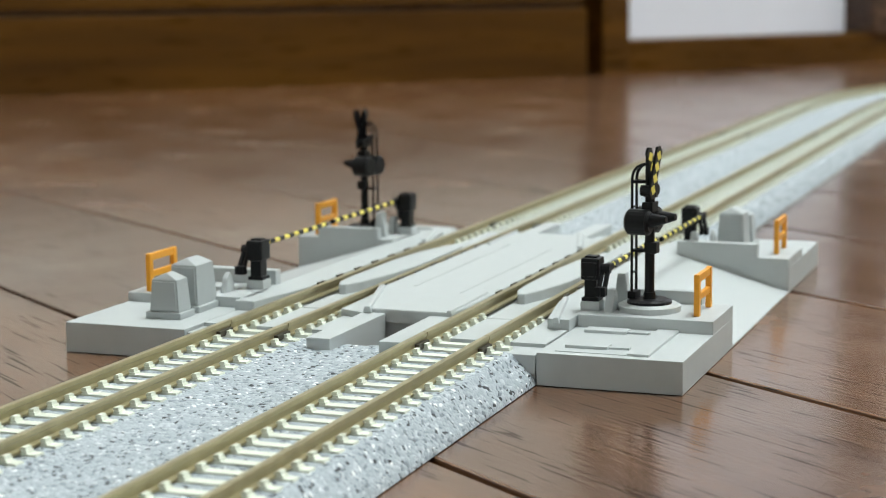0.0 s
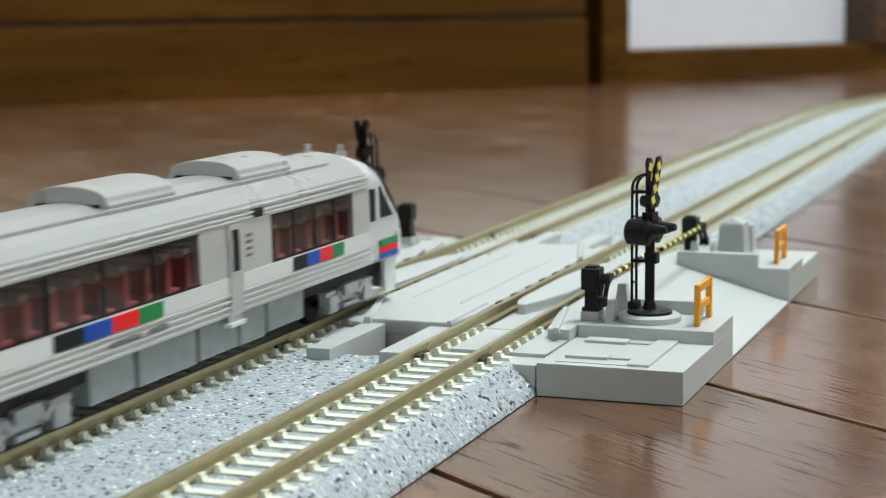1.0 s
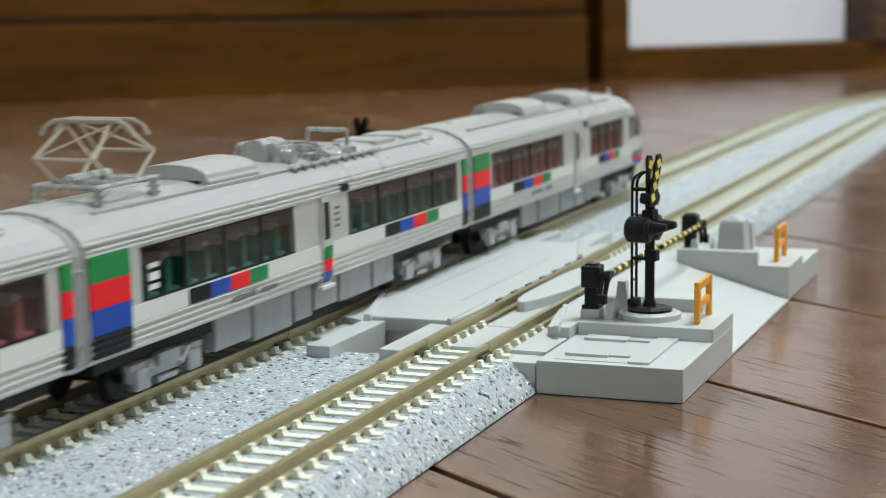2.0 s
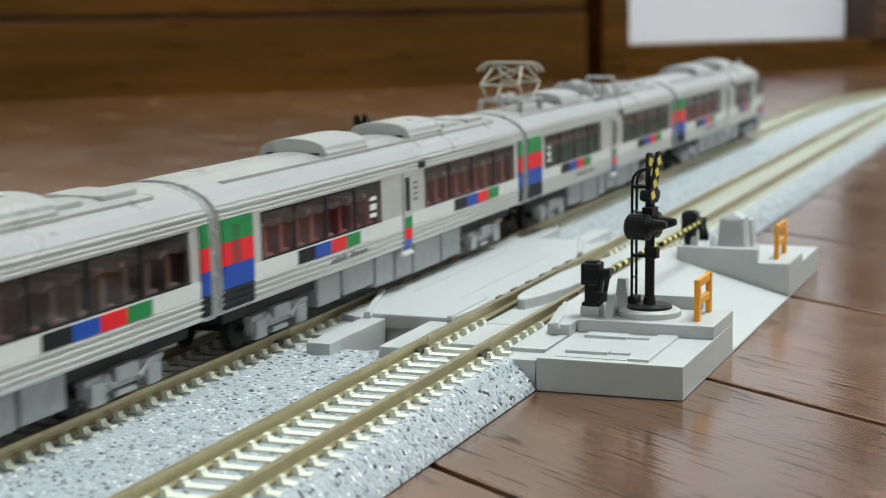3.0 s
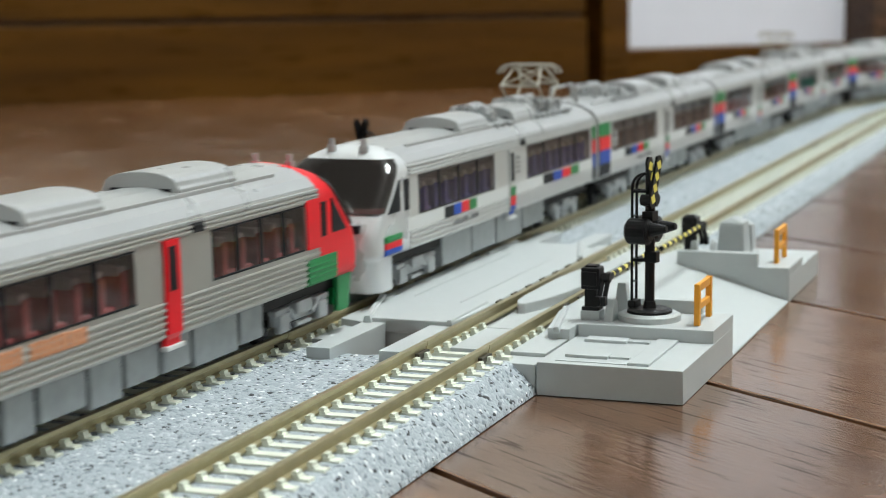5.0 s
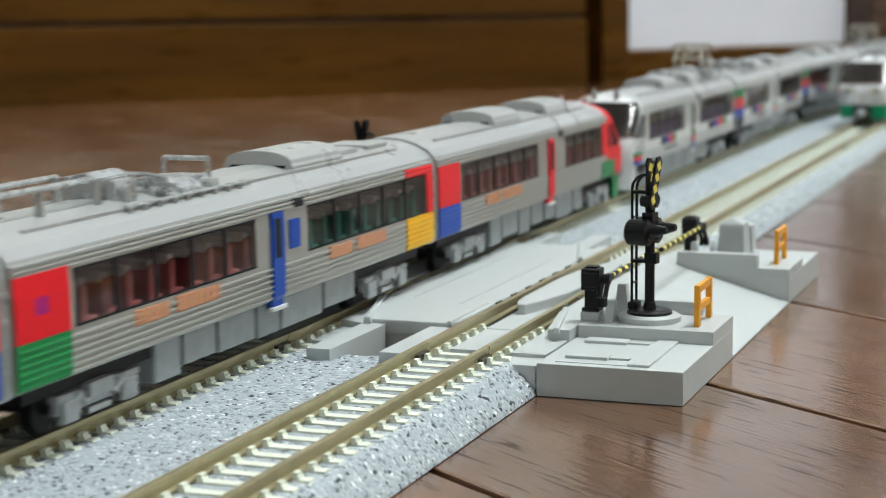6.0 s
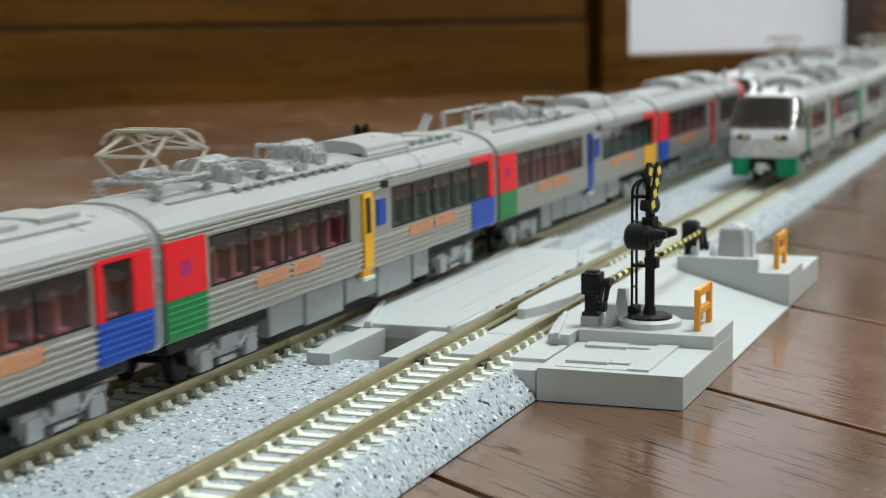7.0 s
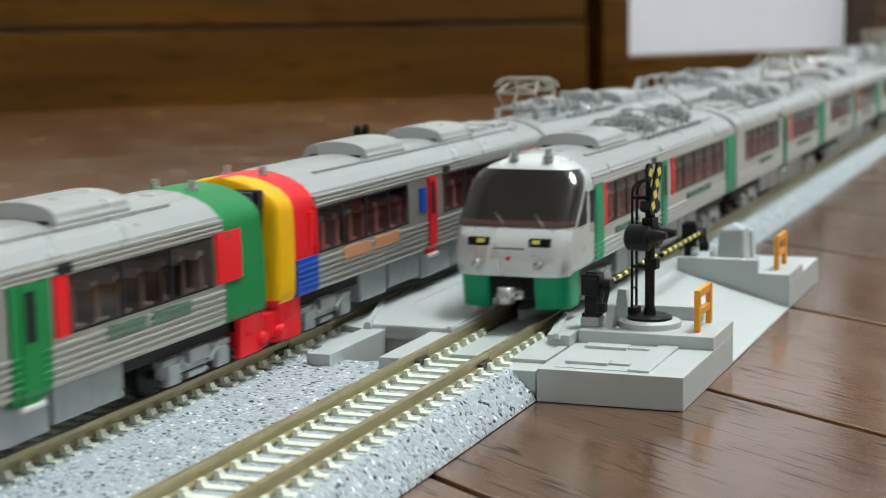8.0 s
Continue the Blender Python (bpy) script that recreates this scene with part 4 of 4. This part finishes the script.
        if skin is SILVER:
            bm = B()
            for k in range(4):
                side_panel(bm, dy + 3.6, dy + 5.4, 15.2 + k * 0.95, 15.6 + k * 0.95, 0.1)
            tagged(part("notice", bm, FAINT, t), kind="stuff")
        bm = side_panel(B(), dy + 6.0, dy + 9.0, 20.5, 21.7, 0.4)
        part("destination_sign", bm, INK, t)
    limit = length / 2 - 1.6
    for pa, pb, za, zb, m in panels:
        pa, pb = max(pa, -limit), min(pb, limit)
        if m in (SALMON, LETTER, FAINT):
            tagged(part("lettering", word_bars(pa, pb, za, zb, seed), m, t), kind="stuff")
            continue
        on_door = any(abs((pa + pb) / 2 - dy) < 0.5 for dy, _ in doors) and zb < 13.2
        for s in (-1, 1):
            panel = part("painted_panel", side_panel(B(), pa, pb, za, zb, 0.09 if m is BAND else 0.47 if on_door else 0.3, (s,)), m, t)
            for z in beads if m is not BAND and pb - pa > 1.5 and not on_door else ():
                if za + 0.3 < z < zb - 0.3:
                    part("bead", bead(pa, pb, z, s, 0.12), m, panel)
    # cab
    if cab:
        flip = Matrix.Rotation(math.pi, 4, "Z") if cab < 0 else Matrix.Identity(4)
        zs = [7.4, 8.2, 9.2, 10.4, 11.6, 12.6, 13.6, 14.6, 16, 17.5, 19, 20.5, 21.4, 22.2, 22.8, 23.4, 24.0, 24.6, 25.2, 25.6, 25.95]

        def cab_part(name, bm, m, parent, lab="", smooth=True):
            bmesh.ops.transform(bm, matrix=flip, verts=bm.verts[:])
            bmesh.ops.recalc_face_normals(bm, faces=bm.faces[:])
            return part(name, bm, m, parent, lab, smooth)
        bm = B()
        rings = nose_skin(bm, zs, back, tip, flat=flat)
        bm.faces.new(rings[-1])
        bm.faces.new(rings[0][::-1])
        cab_body = cab_part("cab", bm, nose or skin, t)
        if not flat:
            # opaque sheet coloured dark for the shade of a cab interior not built
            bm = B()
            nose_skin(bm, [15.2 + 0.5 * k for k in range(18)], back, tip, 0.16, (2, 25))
            ws = cab_part("windscreen", bm, SCREENBACK, cab_body, "windscreen on a dark opaque sheet in place of the shaded cab", True)
            # maroon strip added on the solid cab, standing in for seats behind the glass
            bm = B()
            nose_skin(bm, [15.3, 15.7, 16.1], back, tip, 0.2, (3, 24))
            cab_part("seat_glimpse_strip", bm, INNER, ws, "maroon strip on the cab skin in place of seats seen through the glass", True)
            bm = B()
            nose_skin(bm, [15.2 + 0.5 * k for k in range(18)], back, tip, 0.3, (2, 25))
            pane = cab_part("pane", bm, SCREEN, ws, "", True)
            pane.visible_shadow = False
            for x0, x1 in ((-5.4, -2.2), (1.2, 4.6)):
                bm = bar(B(), [(x0, tip - nose_lean(15.3) + 0.2, 15.3), ((x0 + x1) / 2 + 0.6, tip - nose_lean(17.2) + 0.15, 17.2)], 0.09, 6)
                cab_part("wiper", bm, METAL, cab_body, "", False)
        if screen_frame:
            bm = B()
            nose_skin(bm, zs, tip - 6.5, tip, 0.12, None, flat)
            cab_part("nose_band", bm, screen_frame, cab_body)
        for a, b in ((0, 13), (14, 27)):
            bm = B()
            nose_skin(bm, [1.7, 3.2, 5.0, 6.2, 7.35], tip - 9.0, tip - 0.5, 0.0, (a, b), flat)
            nose_skin(bm, [1.7, 3.2, 5.0, 6.2, 7.35], tip - 9.0, tip - 1.1, -0.5, (a, b), flat)
            cab_part("skirt", bm, skirt or skin, t, "", True)
        # dark box filling the skirt's middle opening, black for the shade inside it
        cab_part("skirt_gap_shade", box(B(), -5.0, 5.0, tip - 7.0, tip - 3.2, 3.0, 7.35, 0.2), DARK, t, "", False)
        bm = B()
        nose_skin(bm, [7.2, 7.5, 7.9, 8.1], tip - 7.5, tip, 0.16, (1, -1), flat)
        cab_part("lip", bm, nose or skin, cab_body)
        if flat:
            # gangway block, coloured black to stand in for the shaded gap between cabs
            cab_part("gangway", box(B(), -7.4, 7.4, tip - 1.5, tip + 0.55, 8.0, 24.4, 0.3), DARK, t, "", False)
        bm = B()
        for sx in (-1, 1):
            rod(bm, (sx * 5.2, tip - 2.6, 9.3), (sx * 5.2, tip + 0.8, 9.3), 0.7, 12)
            rod(bm, (sx * 5.2, tip + 0.8, 9.3), (sx * 5.2, tip + 1.0, 9.3), 0.55, 12, 0.4)
        cab_part("tail_lamp", bm, METAL, cab_body)
        for sx in (-1, 1):
            bm = box(B(), *sorted((sx * 3.4, sx * 7.0)), tip - 3.4, tip - 0.1, 12.1, 13.5, 0.2)
            hl = cab_part("headlight", bm, INK, cab_body, "", False)
            bm = box(B(), *sorted((sx * 4.0, sx * 5.4)), tip - 1.5, tip + 0.0, 12.6, 13.3, 0.15)
            cab_part("lens", bm, YELLOW, hl, "yellow lamp lens", False)
            bm = box(B(), *sorted((sx * 9.5, sx * 9.95)), back + 0.4, back + 2.4, 14.6, 20.0, 0.1)
            cab_part("cab_window", bm, nose if flat else INK, cab_body, "", False)
            bm = prism(B(), [(back + 4.6, 14.8), (back + 10.0, 14.8), (back + 4.6, 20.2)], "x", *sorted((sx * 9.45, sx * 9.92)))
            if not flat:
                cab_part("quarter_window", bm, INK, cab_body, "", False)
            bm = rod(rod(B(), (sx * 3.0, back + 4.0, 24.6), (sx * 3.0, back + 4.0, 25.9), 0.9, 12), (sx * 3.0, back + 4.0, 25.9), (sx * 3.0, back + 4.0, 27.0), 0.55, 10)
            cab_part("antenna", bm, METAL, t, "", False)
        if not flat:
            cab_part("lettering", box(B(), -2.6, 2.6, tip - 2.0, tip - nose_lean(11.7) + 0.06, 11.6, 11.9), FAINT, cab_body, "", False)
            cab_part("emblem", rod(B(), (0, tip - 2.0, 10.2), (0, tip + 0.08, 10.2), 0.35, 10), RED, cab_body, "", False)
        bm = box(B(), -1.6, 1.6, tip - 2.0, tip + 1.6, 3.4, 5.2, 0.3)
        rod(bm, (-1.4, tip + 1.0, 4.3), (1.4, tip + 1.0, 4.3), 1.1, 12)
        rod(bm, (0, tip + 1.3, 3.0), (0, tip + 1.3, 5.6), 1.5, 14)
        box(bm, -2.6, -1.5, tip - 0.6, tip + 0.9, 3.6, 5.0, 0.2)
        if flat:
            for sx in (-1, 1):
                box(bm, *sorted((sx * 4.6, sx * 9.0)), tip - 4.0, tip + 3.4, 2.4, 6.6, 0.4)
                box(bm, *sorted((sx * 5.6, sx * 9.4)), tip - 7.5, tip - 3.6, 4.4, 7.3, 0.4)
                rod(bm, (sx * 7.6, tip - 2.0, 3.2), (sx * 9.7, tip - 2.0, 3.2), 1.2, 12)
        cab_part("coupler", bm, RED if flat else METAL, t)
    for end in (-1, 1):
        if cab == end:
            continue
        e = end * (length / 2 - 1.5)
        ring = [(x * 0.955, z - 0.35) for x, z in PROFILE]
        bm = prism(B(), ring + [(-x, z) for x, z in reversed(ring[:-1])], "y", *sorted((e, e + end * 1.35)))
        for z in (10, 13, 16, 19):
            box(bm, -9.6, 9.6, *sorted((e + end * 0.3, e + end * 1.1)), z - 0.35, z + 0.35, 0.12)
        part("gangway", bm, ROOF, t, "pale grey gangway bellows")
        part("coupler", box(B(), -1.5, 1.5, *sorted((e - end * 4, e + end * 1.6)), 3.0, 5.0, 0.3), DARK, t)
    for y in (40.5, 53.5) if cab <= 0 else ():
        part("roof_hatch", box(B(), -4.2, 4.2, y - 4.4, y + 4.4, 25.0, 26.25, 0.3), ROOF, t)
    for k, (c0, c1) in enumerate(coolers):
        cooler = part("roof_cooler", arched_unit(B(), c0, c1), ROOF, t)
        cooler.location.z = RISE
        # thin black strips in place of the shaded vent openings at both ends
        for y in (c0 + 1.48, c1 - 1.48):
            for x in (-3.0, 3.0):
                part("slot_shade", box(B(), x - 1.7, x + 1.7, y - 0.08, y + 0.08, 24.05, 24.45), INK, cooler)
    for gy, n in gear:
        roof_gear(t, gy, n, seed)
    for py in pants:
        pantograph(t, py, 1.5 if skin is STEEL else 0.0)
    for b0, b1 in bars:
        bus_bars(t, b0, b1)
    for b0, b1 in pipes:
        conduit(t, b0, b1)
    for by in (-46, 46):
        bogie(t, by)
    underfloor(t, -33, 33, seed, length / 2 - 5)
    return t


TILES = (INK, BLUE, RED, GREEN)


def strip(y, length=5.6, order=TILES):
    """Four colour tiles in a row under the windows, on the pale band."""
    return [(y + k * length, y + (k + 1) * length, 10.95, 12.95, m) for k, m in enumerate(order)]


def stack(y0, y1):
    """Four colours above one another at a coach end."""
    return [(y0, y1, 7.7 + 3.25 * k, 7.7 + 3.25 * (k + 1), m) for k, m in enumerate(TILES)]


def small_bar(y0, y1, m):
    return [(y0, y1, 9.1, 10.1, m)]


GROUP_A = "coaches of the grey train with coloured tiles"
GROUP_C = "coaches of the train with red and blue ends"
GROUP_B = "coaches of the silver and green train"


def tile_train():
    """Five silver coaches, the first to pass."""
    cars = []
    band = [(-66.6, 66.6, 10.85, 13.1, BAND)]
    seats = (SEAT_RED, SEAT_GREEN, SEAT_RED, SEAT_BROWN, SEAT_BLUE)
    for k in range(5):
        cab = 1 if k == 0 else -1 if k == 4 else 0
        if cab > 0:
            windows, doors = [(-55.2, -6.2, 4), (15.6, 45.2, 4)], [(3.8, SILVER)]
            panels = [(-66.6, 51.5, 10.85, 13.1, BAND)] + stack(-66.3, -57.0) + strip(-42, 6.3) + strip(22.4, 4.6) + small_bar(-30, -16, FAINT)
            cab_tiles = [(56.0, 63.4, 7.8, 8.9, BLUE), (56.0, 63.4, 8.92, 10.0, RED), (56.0, 63.4, 10.02, 11.1, GREEN)]
        elif cab < 0:
            windows, doors = [(-47.4, -6.0, 4), (14.6, 62.6, 4)], [(4.2, SILVER)]
            panels = [(-53.0, 66.6, 10.85, 13.1, BAND)] + strip(-34.6, 4.25) + strip(25.9, 6.6) + small_bar(-30, -17, FAINT) + [
                (2.6, 5.8, 7.0 + 1.9 * j, 8.9 + 1.9 * j, m) for j, m in enumerate((BLUE, RED, GREEN))]
            panels += [(64.4, 66.5, 7.7 + 3.25 * j, 10.95 + 3.25 * j, m) for j, m in enumerate(TILES)]
            cab_tiles = [(-63.4, -56.0, 7.8, 8.9, BLUE), (-63.4, -56.0, 8.92, 10.0, RED), (-63.4, -56.0, 10.02, 11.1, GREEN)]
        else:
            windows, doors = [(-54.0, -9.0, 4), (11.0, 61.5, 4)], [(2.0, SILVER)]
            panels = band + stack(-66.3, -57.0) + strip(-42, 5.8) + strip(26.0, 6.2) + small_bar(-30, -16, FAINT) + [
                (0.4, 3.6, 7.0 + 1.9 * j, 8.9 + 1.9 * j, m) for j, m in enumerate((BLUE, RED, GREEN))]
            panels += [(64.2, 66.5, 7.7 + 3.25 * j, 10.95 + 3.25 * j, m) for j, m in enumerate(TILES)]
            cab_tiles = [(-63.6, -61.0, 14.2, 19.6, SCREENBACK)] if k == 2 else []
        kw = dict(coolers=[(-24, -4), (12, 32)])
        if k == 1:
            kw = dict(coolers=[(-30, -11)], gear=[(2, 4)], pants=[-48])
        if k == 3:
            kw = dict(coolers=[(-16, 4), (18, 38)], gear=[(-38, 3)], bars=[(-63, -46)])
        if k == 4:
            kw = dict(coolers=[(-17, 3), (16, 34)], gear=[(9, 1), (36, 3)], pants=[47])
        c = car("silver model express coach with red, green, blue and black tiles", GROUP_A, SILVER, windows, doors, panels + cab_tiles, seats[k],
                cab, NOSE if cab else None, NOSE, seed=11 + k, decal_end=1 if k == 2 else -1, **kw)
        cars.append(c)
    return cars


def red_train():
    """Four warm silver coaches with bright ends."""
    cars = []
    for k in range(4):
        cab = 1 if k == 0 else -1 if k == 3 else 0
        door = (RED, BLUE, GOLD, RED)[k]
        if cab > 0:
            windows, doors = [(-52.6, -5.0, 5), (15.3, 45.0, 4)], [(4.0, door)]
            panels = [(-65.7, -54.0, 13.2, 20.8, RED), (-65.7, -54.0, 7.6, 13.15, BLUE), (45.4, 50.2, 13.2, 20.8, RED), (45.4, 56.0, 7.5, 11.6, GREEN)]
            panels += [(-39.3, -17.1, 10.75, 13.0, SALMON)]
            nose, skirt, frame_colour = RED, GREEN, None
        elif cab < 0:
            windows, doors = [(-51.4, -13.4, 4), (3.7, 50.6, 4), (53.4, 60.3, 1)], [(-2.3, RED)]
            panels = [(-59.5, -51.8, 7.6, 13.15, BLUE), (-52.6, -51.8, 13.2, 20.8, RED), (51.6, 65.1, 20.25, 20.85, RED), (51.6, 53.3, 13.2, 20.2, RED),
                      (60.4, 65.1, 13.2, 20.2, RED), (51.6, 65.1, 7.6, 13.15, BLUE)]
            panels += [(-41.9, -18.4, 10.75, 13.0, SALMON), (18.0, 40.0, 10.75, 13.0, SALMON), (-8.4, -5.6, 14.5, 18.8, BLUE)]
            nose, skirt, frame_colour = RED, RED, GOLD
        else:
            windows, doors = [(-52.6, -5.0, 5 if k == 1 else 4), (12.4, 62.0, 5)], [(1.6, door)]
            low = GOLD if k == 1 else BLUE
            panels = [(-65.7, -54.0, 13.2, 20.8, RED), (-65.7, -54.0, 7.6, 13.15, GREEN), (52.4, 65.1, 20.25, 21.9, RED), (62.2, 65.1, 13.2, 20.2, RED),
                      (52.4, 65.1, 7.6, 13.15, low)]
            panels += [(-39.3, -17.1, 10.75, 13.0, SALMON), (20.0, 42.5, 10.75, 13.0, SALMON), (5.8, 9.2, 14.5, 18.8, BLUE), (-61.1, -58.5, 16.0, 18.0, PURPLE)]
            nose = skirt = frame_colour = None
        kw = dict(coolers=[(-24, -4), (12, 32)])
        if k == 1:
            kw = dict(coolers=[(14, 36)], gear=[(-30, 4)], bars=[(-62, -36)])
        if k == 2:
            kw = dict(coolers=[(10, 32)], gear=[(-34, 5)], pants=[-50], pipes=[(34, 58)])
        cars.append(car("warm silver model express coach with red, blue and green end panels", GROUP_C, STEEL, windows, doors, panels,
                        SEAT_RED, cab, nose, skirt, seed=31 + k, front_seats=None if cab else SEAT_GREEN, screen_frame=frame_colour, flat=cab < 0, length=CAR_C, **kw))
    return cars


def green_cab_train():
    """Coupled behind: its leading coach with a green cab, and one more coach."""
    cars = []
    for k in range(2):
        windows = [(-48.0, -4.0, 5), (13.3, 49.4, 3)] if k == 0 else [(-53.0, -9.0, 5), (12.0, 55.0, 5)]
        panels = [(10.2, 13.1, 13.2, 20.4, RED), (21.5, 42.1, 10.8, 12.9, LETTER)]
        panels += [(49.8, 57.0, 13.4, 20.4, RED), (1.1, 3.1, 6.9, 20.6, GREEN), (7.1, 9.1, 6.9, 20.6, GREEN)] if k == 0 else []
        cars.append(car("warm silver model coach with a green cab and red panels", GROUP_C, STEEL, windows, [(5.1, GREEN)], panels, SEAT_BROWN,
                        1 if k == 0 else 0, GREEN, RED, coolers=[(-18, 2), (16, 36)], seed=51 + k, flat=k == 0, length=CAR_C))
    return cars


def green_train():
    """Five silver coaches with green doors, running towards the camera."""
    cars = []
    for k in range(5):
        cab = 1 if k == 0 else -1 if k == 4 else 0
        if cab > 0:
            windows, panels = [(-55.0, -6.0, 5), (15.0, 44.0, 4)], [(-66.5, -57.0, 7.6, 20.8, TEAL), (44.2, 46.2, 13.2, 20.4, RED), (46.4, 51.3, 7.5, 20.8, TEAL)]
        elif cab < 0:
            windows, panels = [(-44.0, -15.0, 4), (6.0, 55.0, 5)], [(57.0, 66.5, 7.6, 20.8, TEAL)]
        else:
            windows, panels = [(-54.0, -9.0, 5), (12.0, 57.0, 5)], [(-66.5, -56.0, 7.6, 20.8, TEAL)]
        panels = panels + [(-6.0 if cab >= 0 else 4.0, -4.0 if cab >= 0 else 6.0, 13.2, 20.4, RED), (-40, -18, 10.8, 12.2, LETTER), (22, 38, 10.8, 12.2, LETTER)]
        kw = dict(coolers=[(-24, -4), (12, 32)])
        if k == 0:
            kw = dict(coolers=[(14, 36)], gear=[(-40, 6)])
        if k in (1, 3):
            kw = dict(coolers=[(-30, -11)], gear=[(2, 5)], pants=[-46])
        cars.append(car("silver model express coach with green doors and green front skirt", GROUP_B, SILVER, windows, [(2.5, TEAL)], panels,
                        SEAT_RED, cab, NOSE, TEAL, seed=71 + k, **kw))
    return cars


train_tiles = tile_train()
train_red = red_train()
train_tail = green_cab_train()
train_green = green_train()

crossing()
fittings()
track("double track section with pale sleepers on speckled grey ballast", -310, -62, 0.75, True)
track("double track section with pale sleepers on speckled grey ballast", 62, 310, 1.3, True)
track("double track section with pale sleepers on speckled grey ballast", 310, 434, 6.0, False)
for a, b in ((434, 976), (976, 1518), (1518, 2060), (2060, 2602), (2602, 3656), (3656, 4198), (4198, 4740), (4740, 5282), (5282, 5823)):
    track("curved double track section with pale sleepers on grey ballast", a, b, 20.0, False)
track("double track section with pale sleepers on speckled grey ballast", -620, -310, 10.0, False)


# ---- floor boards ----
def boards():
    turn = radians(-36.2)
    width, length = 60.7, 900.0
    mesh = B()
    box(mesh, -length / 2 + 0.3, length / 2 - 0.3, -width / 2 + 0.55, width / 2 - 0.55, -1.9, 0, 0.55)
    first = part("board", mesh, FLOOR, floor)
    me = first.data
    bpy.data.objects.remove(first)
    d, n = Vector((math.cos(turn), math.sin(turn), 0)), Vector((-math.sin(turn), math.cos(turn), 0))
    rest = B()
    inv = Matrix(((ALONG.x, OFF.x, 0, 0), (ALONG.y, OFF.y, 0, 0), (0, 0, 1, 0), (0, 0, 0, 1))).inverted()
    for i in range(-34, 45):
        for j in range(-3, 5):
            c = n * (-6.9 + (i + 0.5) * width) + d * (j * length + (i * 377) % 900 - 300)
            a, o = c.dot(ALONG), c.dot(OFF)
            if not (A0 - 600 < a < A1 + 600 and N0 - 300 < o < N1 + 500):
                continue
            ends = [c + d * (k * 450) for k in (-1, 1)]
            inside = all(A0 < e.dot(ALONG) < A1 and N0 - 1400 < e.dot(OFF) < N1 for e in ends)
            if inside and -1100 < c.x < 900 and -700 < c.y < 1500:
                ob = new("board", me)
                ob.parent = floor
                ob.matrix_parent_inverse = inv
                ob.location, ob.rotation_euler[2] = c * MM, turn
            else:
                m = Matrix.Translation(c) @ Matrix.Rotation(turn, 4, "Z")
                box(rest, -length / 2 + 0.3, length / 2 - 0.3, -width / 2 + 0.55, width / 2 - 0.55, -1.9, 0, 0, m)
    for v, lo, hi in ((ALONG, A0, A1), (OFF, N0 - 1400, N1)):
        for at, side in ((lo + 2, -1), (hi - 2, 1)):
            bmesh.ops.bisect_plane(rest, geom=rest.verts[:] + rest.edges[:] + rest.faces[:], plane_co=v * at, plane_no=v * side, clear_outer=True)
    far = part("far_board", rest, FLOOR, floor)
    far.matrix_parent_inverse = inv
    tagged(far, kind="stuff")


boards()


# ---- what moves ----
DRIFT = ((0.0, 0.0), (1.5, 0.0), (2.2, 2.8), (2.8, 5.0), (3.0, 5.4), (3.5, 6.6), (3.75, 4.6), (4.0, 2.0), (4.5, 0.0), (8.0, 0.0))


def drift(t):
    """The first train runs a little unevenly: its lead in millimetres."""
    for (a, da), (b, db) in zip(DRIFT, DRIFT[1:]):
        if t <= b:
            return da + (db - da) * (t - a) / (b - a)
    return 0.0


def train_rows(start, speed, x, heading):
    rows = []
    for k in range(41):
        t = k * 0.2
        s = start + speed * t + (drift(t) if heading > 0 else 0.0)
        a, _ = on_line(s - 46, x)
        b, _ = on_line(s + 46, x)
        d = (b - a) * heading
        rows.append((t, pose((a.x + b.x) / 2 * MM, (a.y + b.y) / 2 * MM, 0.0071, 0, 0, math.degrees(math.atan2(d.y, d.x)) - 90)))
    return rows


def motions():
    lead = -326.7 + CAR / 2           # middle of the leading coach at the start
    starts = [lead - k * CAR for k in range(5)] + [-944.4 - k * CAR_C for k in range(4)] + [-1479.0, -1479.0 - CAR_C]
    for c, start in zip(train_tiles + train_red + train_tail, starts):
        walk(c, train_rows(start, 167.0, -16.5, 1))
    head = -37.3 + 8 * 222.0 + CAR / 2
    for k, c in enumerate(train_green):
        walk(c, train_rows(head + k * CAR, -222.0, 16.5, -1))


motions()
